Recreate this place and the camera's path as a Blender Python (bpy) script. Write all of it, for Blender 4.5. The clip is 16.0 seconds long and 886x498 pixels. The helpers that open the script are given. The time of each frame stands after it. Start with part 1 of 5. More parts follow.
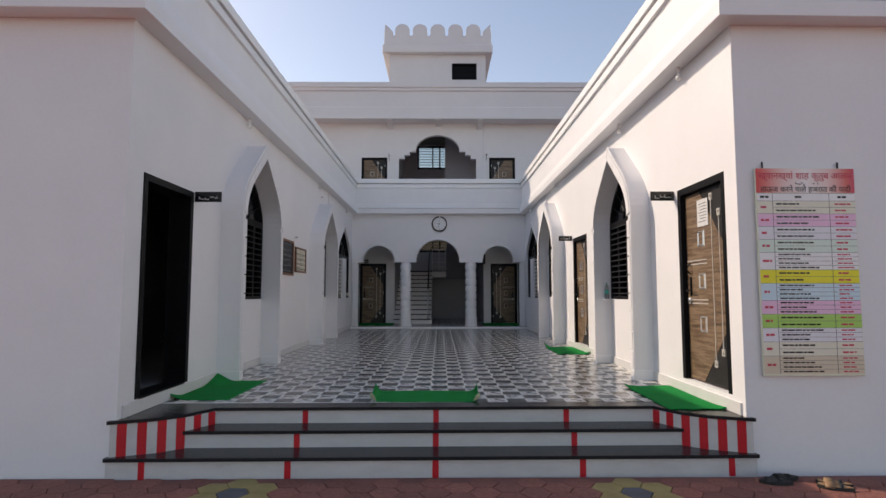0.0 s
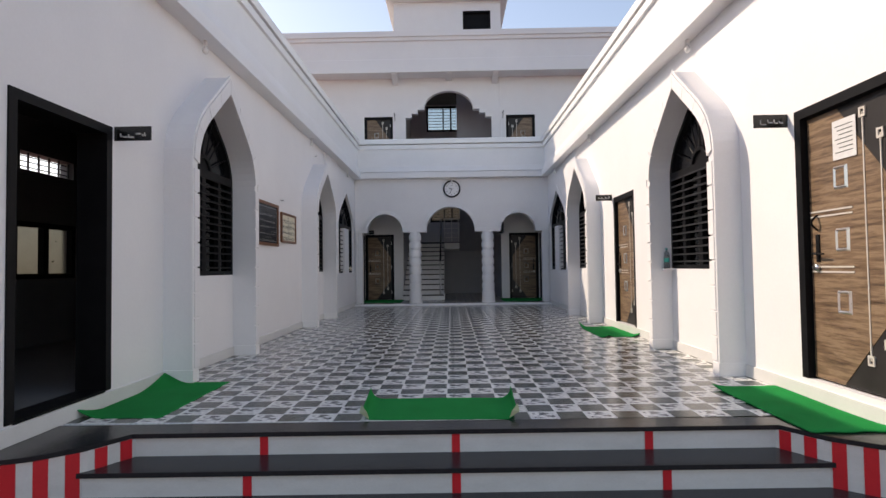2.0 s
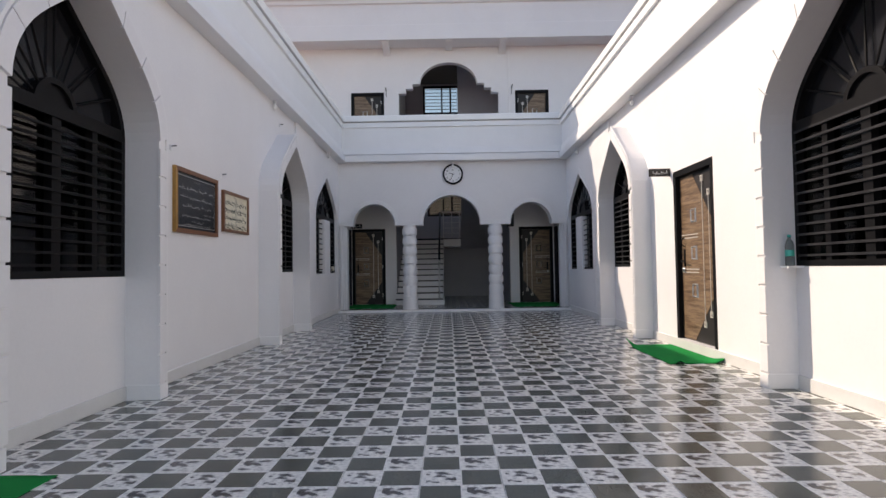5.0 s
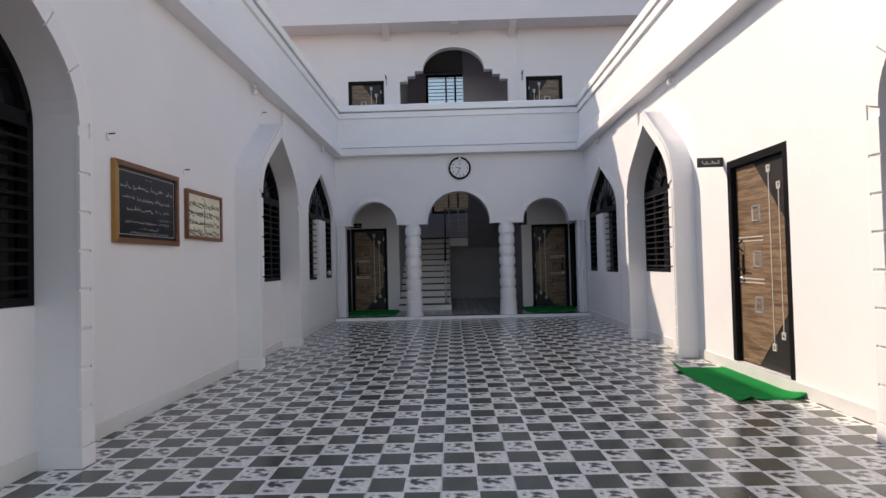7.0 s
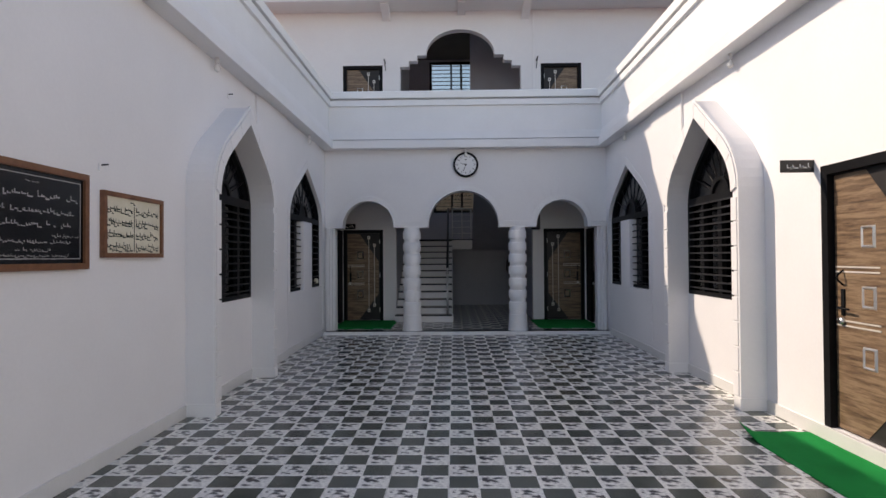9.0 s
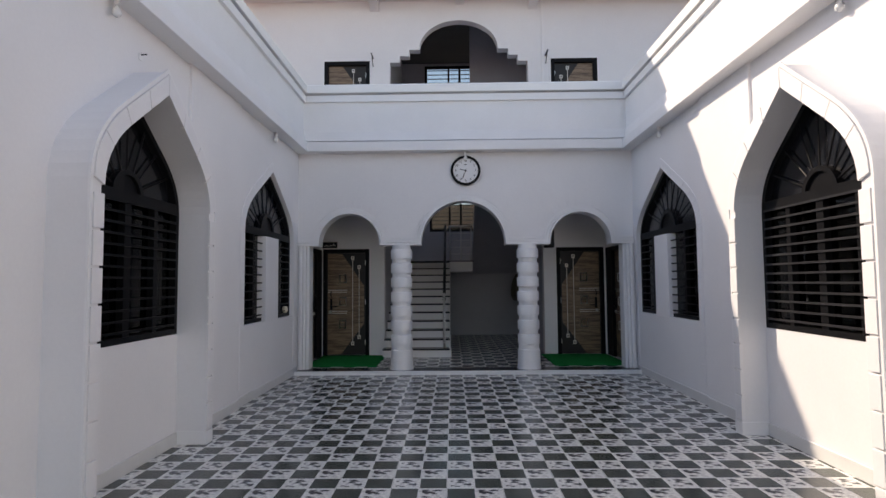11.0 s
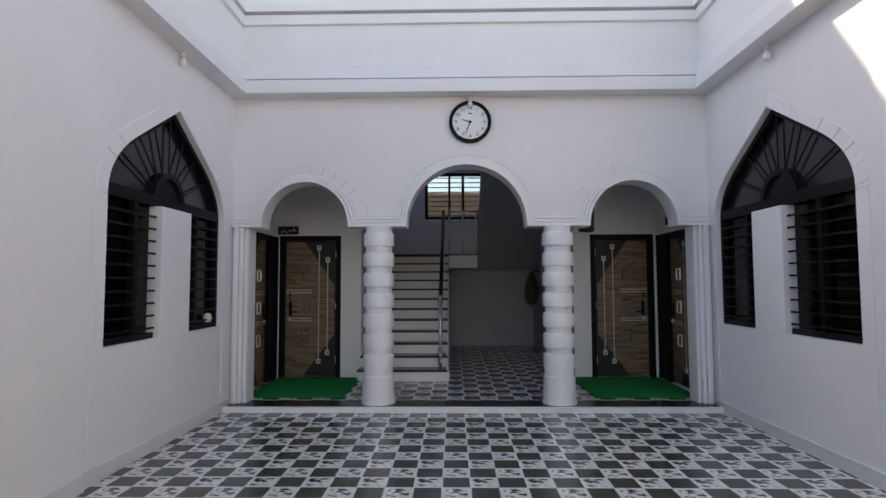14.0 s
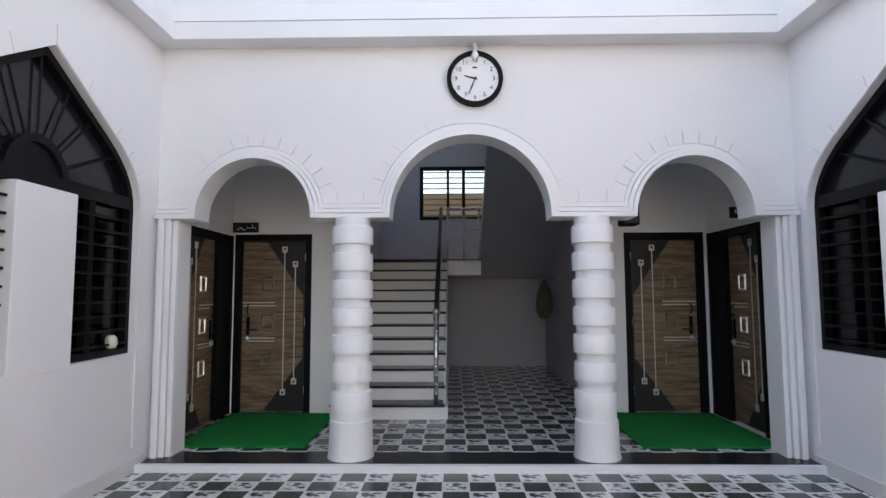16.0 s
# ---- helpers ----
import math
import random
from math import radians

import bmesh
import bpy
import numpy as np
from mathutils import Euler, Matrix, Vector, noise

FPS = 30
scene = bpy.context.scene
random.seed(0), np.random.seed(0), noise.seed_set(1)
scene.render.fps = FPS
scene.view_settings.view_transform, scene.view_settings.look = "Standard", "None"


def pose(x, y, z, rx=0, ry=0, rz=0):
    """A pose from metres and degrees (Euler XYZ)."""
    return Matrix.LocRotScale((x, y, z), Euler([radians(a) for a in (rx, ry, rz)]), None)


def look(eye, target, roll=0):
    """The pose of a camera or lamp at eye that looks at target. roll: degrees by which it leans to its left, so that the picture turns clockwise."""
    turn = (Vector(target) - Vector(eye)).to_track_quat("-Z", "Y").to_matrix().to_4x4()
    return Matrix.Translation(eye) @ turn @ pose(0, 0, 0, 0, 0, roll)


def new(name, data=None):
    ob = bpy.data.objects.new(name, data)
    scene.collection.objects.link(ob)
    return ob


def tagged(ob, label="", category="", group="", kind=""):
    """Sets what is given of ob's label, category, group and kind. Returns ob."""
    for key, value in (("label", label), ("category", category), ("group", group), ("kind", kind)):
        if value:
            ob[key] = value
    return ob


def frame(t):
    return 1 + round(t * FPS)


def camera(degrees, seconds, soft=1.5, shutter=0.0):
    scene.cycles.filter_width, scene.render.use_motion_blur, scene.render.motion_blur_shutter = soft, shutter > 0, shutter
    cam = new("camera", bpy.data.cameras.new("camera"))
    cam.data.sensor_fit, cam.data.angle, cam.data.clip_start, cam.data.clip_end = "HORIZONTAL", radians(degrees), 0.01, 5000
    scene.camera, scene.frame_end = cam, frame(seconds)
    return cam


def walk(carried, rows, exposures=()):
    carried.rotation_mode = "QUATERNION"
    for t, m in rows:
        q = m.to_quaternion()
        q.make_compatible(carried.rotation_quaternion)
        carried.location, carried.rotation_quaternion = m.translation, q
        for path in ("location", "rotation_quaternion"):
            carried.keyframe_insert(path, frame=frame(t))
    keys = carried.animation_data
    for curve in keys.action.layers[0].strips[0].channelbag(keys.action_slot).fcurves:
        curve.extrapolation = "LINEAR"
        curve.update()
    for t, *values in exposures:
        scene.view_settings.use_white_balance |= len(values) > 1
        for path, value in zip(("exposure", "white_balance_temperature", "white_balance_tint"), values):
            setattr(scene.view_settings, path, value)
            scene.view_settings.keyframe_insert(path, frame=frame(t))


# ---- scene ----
cam = camera(77.1, 16.0)
PATH = [
    (0, (0.038, -2.21, 1.115), (0.049, -0.216, 1.273), -0.0),
    (0.5, (0.027, -1.778, 1.092), (0.042, 0.217, 1.233), -0.4),
    (1, (-0.001, -1.339, 1.072), (0.004, 0.659, 1.181), -0.5),
    (1.5, (-0.018, -0.865, 1.079), (-0.025, 1.134, 1.161), -0.8),
    (2, (-0.01, -0.371, 1.078), (-0.041, 1.628, 1.144), -0.8),
    (2.5, (-0.049, 0.116, 1.062), (-0.079, 2.115, 1.126), -1.1),
    (3, (-0.082, 0.553, 1.043), (-0.111, 2.552, 1.111), -1.3),
    (3.5, (-0.133, 0.989, 1.052), (-0.139, 2.988, 1.12), -1.0),
    (6, (-0.102, 2.66, 1.054), (-0.14, 4.658, 1.118), -1.1),
    (6.5, (-0.137, 2.929, 1.058), (-0.181, 4.928, 1.116), -1.3),
    (7, (-0.175, 3.237, 1.223), (-0.211, 5.236, 1.274), -1.4),
    (7.5, (-0.175, 3.537, 1.337), (-0.231, 5.536, 1.361), -1.2),
    (8, (-0.21, 3.876, 1.403), (-0.268, 5.875, 1.413), -1.2),
    (8.5, (-0.222, 4.241, 1.491), (-0.267, 6.241, 1.506), -1.1),
    (9, (-0.223, 4.635, 1.512), (-0.263, 6.634, 1.541), -0.4),
    (9.5, (-0.257, 5.076, 1.515), (-0.283, 7.075, 1.565), -0.3),
    (10, (-0.247, 5.541, 1.507), (-0.274, 7.539, 1.592), -0.4),
    (12.5, (-0.183, 7.801, 1.46), (-0.223, 9.796, 1.596), -0.5),
    (13, (-0.177, 8.275, 1.455), (-0.216, 10.269, 1.606), -0.6),
    (13.5, (-0.172, 8.725, 1.449), (-0.211, 10.718, 1.607), -0.5),
    (14, (-0.18, 9.179, 1.445), (-0.219, 11.175, 1.566), -0.2),
    (14.5, (-0.193, 9.638, 1.447), (-0.226, 11.635, 1.551), -0.3),
    (15, (-0.205, 10.081, 1.455), (-0.23, 12.077, 1.579), -0.3),
    (15.5, (-0.209, 10.51, 1.461), (-0.229, 12.505, 1.607), -0.4),
    (16, (-0.182, 10.854, 1.448), (-0.218, 12.847, 1.605), -0.2),
]
EXPOSURES = [(t, e, k, 17) for t, e, k in ((0.0, 0.39, 8000), (1.5, 0.59, 8000), (3.0, 0.95, 8000), (3.5, 1.0, 8000), (6.0, 0.7, 7900), (10.0, 0.75, 7900), (12.5, 1.15, 8200), (14.0, 1.32, 8400), (14.5, 1.47, 8500), (15.0, 1.57, 8500), (15.5, 1.7, 8500), (16.0, 2.0, 8500))]
walk(cam, [(t, look(eye, target, roll)) for t, eye, target, roll in PATH], EXPOSURES)

# ---- world and sun ----
SUN_WAY = Vector((-1.09, 0.66, 1.0)).normalized()
world = bpy.data.worlds.new("sky")
scene.world = world
world.use_nodes = True
sky = world.node_tree.nodes.new("ShaderNodeTexSky")
sky.sky_type = "NISHITA"
sky.sun_disc = False
sky.sun_elevation = math.asin(SUN_WAY.z)
sky.sun_rotation = math.atan2(SUN_WAY.x, SUN_WAY.y)
sky.dust_density = 0.8
world.node_tree.nodes["Background"].inputs[1].default_value = 0.15
world.node_tree.links.new(sky.outputs[0], world.node_tree.nodes["Background"].inputs[0])
sun_data = bpy.data.lights.new("sun", "SUN")
sun_data.energy, sun_data.angle, sun_data.color = 2.5, radians(0.5), (1.0, 0.95, 0.87)
sun = new("sun", sun_data)
sun.matrix_world = look(SUN_WAY * 30, (0, 0, 0))


# ---- materials ----
def material(name):
    m = bpy.data.materials.new(name)
    m.use_nodes = True
    return m, m.node_tree, m.node_tree.nodes["Principled BSDF"]


def math_node(tree, op, a, b=None):
    n = tree.nodes.new("ShaderNodeMath")
    n.operation = op
    for i, v in enumerate((a, b)):
        if v is None:
            continue
        if isinstance(v, (int, float)):
            n.inputs[i].default_value = v
        else:
            tree.links.new(v, n.inputs[i])
    return n.outputs[0]


def noise_node(tree, scale, detail=4.0, rough=0.6, vector=None, stretch=None):
    n = tree.nodes.new("ShaderNodeTexNoise")
    n.inputs["Scale"].default_value, n.inputs["Detail"].default_value, n.inputs["Roughness"].default_value = scale, detail, rough
    if vector is None:
        vector = tree.nodes.new("ShaderNodeNewGeometry").outputs["Position"]
    if stretch:
        mp = tree.nodes.new("ShaderNodeMapping")
        mp.inputs["Scale"].default_value = stretch
        tree.links.new(vector, mp.inputs["Vector"])
        vector = mp.outputs[0]
    tree.links.new(vector, n.inputs["Vector"])
    return n.outputs["Fac"]


def ramp_node(tree, fac, stops):
    r = tree.nodes.new("ShaderNodeValToRGB")
    while len(r.color_ramp.elements) < len(stops):
        r.color_ramp.elements.new(0.5)
    for e, (p, c) in zip(r.color_ramp.elements, stops):
        e.position, e.color = p, (*c, 1)
    tree.links.new(fac, r.inputs["Fac"])
    return r.outputs["Color"]


def mix_node(tree, fac, a, b, kind="MIX"):
    n = tree.nodes.new("ShaderNodeMix")
    n.data_type, n.blend_type = "RGBA", kind
    for sock, v in ((n.inputs[0], fac), (n.inputs[6], a), (n.inputs[7], b)):
        if isinstance(v, (int, float)):
            sock.default_value = v
        elif isinstance(v, tuple):
            sock.default_value = (*v, 1)
        else:
            tree.links.new(v, sock)
    return n.outputs[2]


def bump_node(tree, bsdf, height, strength=0.2, distance=0.01):
    b = tree.nodes.new("ShaderNodeBump")
    b.inputs["Strength"].default_value, b.inputs["Distance"].default_value = strength, distance
    tree.links.new(height, b.inputs["Height"])
    tree.links.new(b.outputs[0], bsdf.inputs["Normal"])


def plain(name, dark, light, rough=0.6, scale=6.0, metal=0.0, bump=0.1, fine=60.0, stretch=None, dist=0.004, spec=0.5):
    m, tree, bsdf = material(name)
    bsdf.inputs["Specular IOR Level"].default_value = spec
    big = noise_node(tree, scale, 5.0, 0.6, stretch=stretch)
    small = noise_node(tree, fine, 3.0, 0.6, stretch=stretch)
    both = math_node(tree, "ADD", math_node(tree, "MULTIPLY", big, 0.7), math_node(tree, "MULTIPLY", small, 0.3))
    tree.links.new(ramp_node(tree, both, [(0.3, dark), (0.7, light)]), bsdf.inputs["Base Color"])
    r = math_node(tree, "ADD", math_node(tree, "MULTIPLY", big, 0.16), rough - 0.08)
    tree.links.new(r, bsdf.inputs["Roughness"])
    bsdf.inputs["Metallic"].default_value = metal
    bump_node(tree, bsdf, small, bump, dist)
    return m


WALL = plain("white_wall_paint", (0.76, 0.755, 0.765), (0.83, 0.825, 0.83), 0.55, 0.9, bump=0.04, fine=35.0)
TRIM = plain("white_trim_paint", (0.78, 0.78, 0.785), (0.85, 0.845, 0.85), 0.45, 1.5, bump=0.08, fine=50.0)
BASE = plain("grey_skirting_tile", (0.62, 0.62, 0.61), (0.71, 0.71, 0.7), 0.35, 3.0, bump=0.05)
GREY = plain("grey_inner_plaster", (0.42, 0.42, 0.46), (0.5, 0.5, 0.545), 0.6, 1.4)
GRANITE = plain("black_granite", (0.012, 0.012, 0.014), (0.03, 0.03, 0.033), 0.24, 40.0, bump=0.02, fine=220.0, spec=0.22)
MARBLE = plain("white_marble_riser", (0.53, 0.515, 0.505), (0.68, 0.665, 0.655), 0.3, 2.2, bump=0.02, stretch=(1.0, 1.0, 3.0))
RED = plain("red_stripe_paint", (0.52, 0.008, 0.018), (0.64, 0.015, 0.026), 0.4, 5.0, bump=0.05)
BLACK = plain("black_frame_paint", (0.005, 0.005, 0.006), (0.01, 0.01, 0.011), 0.45, 8.0, bump=0.04, spec=0.1)
DARK_PANEL = plain("charcoal_laminate", (0.02, 0.018, 0.017), (0.034, 0.03, 0.029), 0.4, 5.0, bump=0.03, spec=0.3)
CHROME = plain("brushed_steel", (0.72, 0.72, 0.71), (0.85, 0.85, 0.84), 0.3, 30.0, metal=1.0, bump=0.03)
INLAY = plain("pale_metal_inlay", (0.62, 0.58, 0.52), (0.72, 0.68, 0.62), 0.35, 12.0, metal=0.2, bump=0.02)
GREEN = plain("green_felt_mat", (0.0, 0.19, 0.042), (0.0, 0.25, 0.06), 0.95, 3.0, bump=0.5, fine=260.0, spec=0.05)
MAT_BACK = plain("pale_mat_backing", (0.3, 0.33, 0.2), (0.4, 0.42, 0.26), 0.9, 8.0)
PLAQUE = plain("black_plaque_board", (0.006, 0.006, 0.007), (0.014, 0.014, 0.015), 0.2, 6.0, bump=0.02)
LETTER = plain("silver_lettering", (0.28, 0.28, 0.28), (0.4, 0.4, 0.4), 0.5, 20.0)
PAPER = plain("cream_paper", (0.62, 0.58, 0.45), (0.72, 0.68, 0.55), 0.7, 9.0)
INK = plain("dark_green_ink", (0.03, 0.045, 0.04), (0.05, 0.07, 0.06), 0.7, 20.0)
WOOD_FRAME = plain("brown_wood_frame", (0.12, 0.045, 0.02), (0.24, 0.1, 0.045), 0.4, 9.0, stretch=(3.0, 3.0, 3.0))
GOLD_FRAME = plain("golden_wood_frame", (0.3, 0.15, 0.03), (0.42, 0.22, 0.05), 0.35, 9.0)
RUBBER = plain("black_rubber", (0.012, 0.012, 0.013), (0.025, 0.025, 0.026), 0.7, 30.0)
TAN = plain("tan_leather", (0.2, 0.11, 0.05), (0.32, 0.19, 0.1), 0.6, 20.0)
BULB = plain("white_lamp_glass", (0.75, 0.75, 0.74), (0.84, 0.84, 0.82), 0.2, 8.0)
CEIL = plain("white_ceiling_paint", (0.7, 0.7, 0.7), (0.78, 0.78, 0.78), 0.7, 1.2)
# Roof grey is set dark to throw less light on the upper wall.
CONCRETE = plain("low_bounce_roof_concrete", (0.16, 0.16, 0.155), (0.3, 0.29, 0.28), 0.85, 2.0, bump=0.3)
# Shade is put into the side rooms' colour to keep them dark.
SHADED_ROOM = plain("shaded_room_plaster", (0.13, 0.13, 0.135), (0.18, 0.18, 0.185), 0.7, 1.2)
SACK = plain("olive_sack_cloth", (0.09, 0.085, 0.06), (0.15, 0.14, 0.1), 0.9, 14.0, bump=0.4)
TEAL = plain("teal_label", (0.02, 0.4, 0.33), (0.05, 0.5, 0.42), 0.4, 9.0)

WOOD, wood_tree, wood_bsdf = material("striped_wood_laminate")
gen = wood_tree.nodes.new("ShaderNodeTexCoord").outputs["Object"]
grain = noise_node(wood_tree, 3.0, 6.0, 0.65, gen, (0.7, 1.0, 9.0))
fine_grain = noise_node(wood_tree, 26.0, 4.0, 0.6, gen, (0.35, 1.0, 6.0))
both_grain = math_node(wood_tree, "ADD", math_node(wood_tree, "MULTIPLY", grain, 0.75), math_node(wood_tree, "MULTIPLY", fine_grain, 0.25))
wood_tree.links.new(ramp_node(wood_tree, both_grain, [(0.34, (0.045, 0.026, 0.015)), (0.47, (0.16, 0.1, 0.06)), (0.56, (0.27, 0.185, 0.115)), (0.7, (0.13, 0.08, 0.048))]), wood_bsdf.inputs["Base Color"])
wood_bsdf.inputs["Roughness"].default_value = 0.4
bump_node(wood_tree, wood_bsdf, fine_grain, 0.06, 0.003)

GLASS, glass_tree, glass_bsdf = material("window_glass")
glass_bsdf.inputs["Base Color"].default_value = (0.08, 0.084, 0.084, 1)
glass_bsdf.inputs["Specular IOR Level"].default_value = 0.2
glass_bsdf.inputs["Roughness"].default_value = 0.03
glass_bsdf.inputs["Transmission Weight"].default_value = 1.0
glass_bsdf.inputs["IOR"].default_value = 1.25

# floor tiles: charcoal squares alternate with printed pale squares
X0, Y0, CX, CY = -0.27, 3.59, 0.2015, 0.2045
FLOOR, tree, bsdf = material("chequered_floor_tile")
sep = tree.nodes.new("ShaderNodeSeparateXYZ")
tree.links.new(tree.nodes.new("ShaderNodeNewGeometry").outputs["Position"], sep.inputs[0])
u = math_node(tree, "DIVIDE", math_node(tree, "SUBTRACT", sep.outputs[0], X0 - CX * 60), CX)
v = math_node(tree, "DIVIDE", math_node(tree, "SUBTRACT", sep.outputs[1], Y0 - CY * 60), CY)
cu, cv = math_node(tree, "FLOOR", u), math_node(tree, "FLOOR", v)
fu, fv = math_node(tree, "FRACT", u), math_node(tree, "FRACT", v)
odd = math_node(tree, "MODULO", math_node(tree, "ADD", cu, cv), 2.0)
row = math_node(tree, "MODULO", cv, 2.0)
inside = math_node(tree, "MINIMUM", math_node(tree, "MINIMUM", fu, math_node(tree, "SUBTRACT", 1.0, fu)), math_node(tree, "MINIMUM", fv, math_node(tree, "SUBTRACT", 1.0, fv)))
core = math_node(tree, "GREATER_THAN", inside, 0.024)
comb = tree.nodes.new("ShaderNodeCombineXYZ")
tree.links.new(fu, comb.inputs[0]), tree.links.new(fv, comb.inputs[1])
tree.links.new(math_node(tree, "MULTIPLY", row, 7.3), comb.inputs[2])
blot = noise_node(tree, 2.7, 2.5, 0.5, comb.outputs[0], (1.0, 1.5, 1.0))
soft_edge = math_node(tree, "MULTIPLY", math_node(tree, "MINIMUM", math_node(tree, "MULTIPLY", inside, 7.0), 1.0), blot)
vein = noise_node(tree, 7.5, 4.0, 0.7, comb.outputs[0], (1.0, 1.2, 1.0))
wash = ramp_node(tree, vein, [(0.34, (0.46, 0.46, 0.45)), (0.46, (0.74, 0.73, 0.7)), (0.56, (0.88, 0.87, 0.83))])
smudge = ramp_node(tree, soft_edge, [(0.46, (1.0, 1.0, 1.0)), (0.525, (0.55, 0.55, 0.56)), (0.565, (0.1, 0.1, 0.11)), (0.64, (0.02, 0.02, 0.025))])
flower = mix_node(tree, 1.0, wash, smudge, "MULTIPLY")
speck = noise_node(tree, 90.0, 3.0)
slate = ramp_node(tree, speck, [(0.3, (0.036, 0.046, 0.037)), (0.7, (0.066, 0.079, 0.064))])
is_dark = math_node(tree, "MULTIPLY", odd, core)
tile_col = mix_node(tree, is_dark, flower, slate)
grime = noise_node(tree, 1.3, 5.0)
tree.links.new(mix_node(tree, math_node(tree, "MULTIPLY", grime, 0.1), tile_col, (0.3, 0.3, 0.29)), bsdf.inputs["Base Color"])
tree.links.new(math_node(tree, "ADD", math_node(tree, "MULTIPLY", grime, 0.18), 0.12), bsdf.inputs["Roughness"])
bsdf.inputs["Specular IOR Level"].default_value = 0.5
bump_node(tree, bsdf, speck, 0.05, 0.002)

PAVER, ptree, pbsdf = material("red_concrete_paver")
rnd = ptree.nodes.new("ShaderNodeObjectInfo").outputs["Random"]
pn = noise_node(ptree, 45.0, 4.0)
pcol = ramp_node(ptree, pn, [(0.3, (0.2, 0.07, 0.055)), (0.7, (0.34, 0.13, 0.1))])
tint = ramp_node(ptree, rnd, [(0.0, (0.75, 0.72, 0.72)), (1.0, (1.1, 1.05, 1.0))])
ptree.links.new(mix_node(ptree, 1.0, pcol, tint, "MULTIPLY"), pbsdf.inputs["Base Color"])
pbsdf.inputs["Roughness"].default_value = 0.85
bump_node(ptree, pbsdf, pn, 0.4, 0.006)
PAVER_YELLOW = plain("yellow_concrete_paver", (0.27, 0.2, 0.07), (0.38, 0.29, 0.12), 0.85, 8.0, bump=0.4)
PAVER_GREY = plain("grey_concrete_paver", (0.07, 0.075, 0.08), (0.13, 0.13, 0.14), 0.85, 8.0, bump=0.4)
GROUND = plain("red_paved_ground", (0.16, 0.06, 0.05), (0.28, 0.11, 0.09), 0.9, 2.0, bump=0.4, fine=20.0)


# ---- mesh helpers ----
def link(name, bm, mat, parent=None, label="", smooth=False):
    me = bpy.data.meshes.new(name)
    bmesh.ops.recalc_face_normals(bm, faces=bm.faces)
    bm.to_mesh(me)
    bm.free()
    me.materials.append(mat)
    if smooth:
        me.shade_smooth()
    ob = new(name, me)
    if parent is not None:
        ob.parent = parent
    if label:
        ob["label"] = label
    return ob


def part(name, bm, mat, parent, label="", smooth=False):
    return link(name, bm, mat, parent, label, smooth)


def empty(name, label, category, group="", m=None, kind=""):
    ob = tagged(new(name), label, category, group, kind)
    if m is not None:
        ob.matrix_world = m
    return ob


def box(bm, x0, x1, y0, y1, z0, z1, bevel=0.0):
    vs = [bm.verts.new((x, y, z)) for x in (x0, x1) for y in (y0, y1) for z in (z0, z1)]
    fs = [bm.faces.new([vs[i] for i in f]) for f in ((0, 1, 3, 2), (4, 6, 7, 5), (0, 4, 5, 1), (2, 3, 7, 6), (0, 2, 6, 4), (1, 5, 7, 3))]
    if bevel:
        es = list({e for f in fs for e in f.edges})
        bmesh.ops.recalc_face_normals(bm, faces=fs)
        bmesh.ops.bevel(bm, geom=es, offset=bevel, segments=2, affect="EDGES", profile=0.5)
    return bm


def boxed(x0, x1, y0, y1, z0, z1, bevel=0.0):
    return box(bmesh.new(), x0, x1, y0, y1, z0, z1, bevel)


def cyl(bm, p, q, r0, r1=None, n=16):
    p, q = Vector(p), Vector(q)
    r1 = r0 if r1 is None else r1
    a = (q - p).normalized()
    e = a.orthogonal().normalized()
    g = a.cross(e)
    rings = []
    for c, r in ((p, r0), (q, r1)):
        rings.append([bm.verts.new(c + r * (math.cos(t) * e + math.sin(t) * g)) for t in (2 * math.pi * i / n for i in range(n))])
    for i in range(n):
        bm.faces.new((rings[0][i], rings[0][(i + 1) % n], rings[1][(i + 1) % n], rings[1][i]))
    bm.faces.new(rings[0][::-1]), bm.faces.new(rings[1])
    return bm


def lathe(bm, profile, cx=0.0, cy=0.0, n=32):
    rings = [[bm.verts.new((cx + r * math.cos(2 * math.pi * i / n), cy + r * math.sin(2 * math.pi * i / n), z)) for i in range(n)] for r, z in profile]
    for a, b in zip(rings, rings[1:]):
        for i in range(n):
            bm.faces.new((a[i], a[(i + 1) % n], b[(i + 1) % n], b[i]))
    bm.faces.new(rings[0][::-1]), bm.faces.new(rings[-1])
    return bm


def sheet(outer, holes, place, d0, d1):
    """A flat plate with holes: outlines in (a, b), put into space by place(a, b, depth)."""
    bm = bmesh.new()
    for d in (d0, d1):
        edges = []
        for loop in (outer, *holes):
            vs = [bm.verts.new(place(a, b, d)) for a, b in loop]
            edges += [bm.edges.new((vs[i], vs[(i + 1) % len(vs)])) for i in range(len(vs))]
        bmesh.ops.triangle_fill(bm, use_beauty=True, edges=edges)
    for loop in (outer, *holes):
        for (a, b), (c, d) in zip(loop, loop[1:] + loop[:1]):
            vs = [bm.verts.new(place(*p)) for p in ((a, b, d0), (c, d, d0), (c, d, d1), (a, b, d1))]
            bm.faces.new(vs)
    bmesh.ops.remove_doubles(bm, verts=bm.verts, dist=1e-5)
    return bm


def in_x(a, b, d):
    return (a, d, b)


def in_y(a, b, d):
    return (d, a, b)


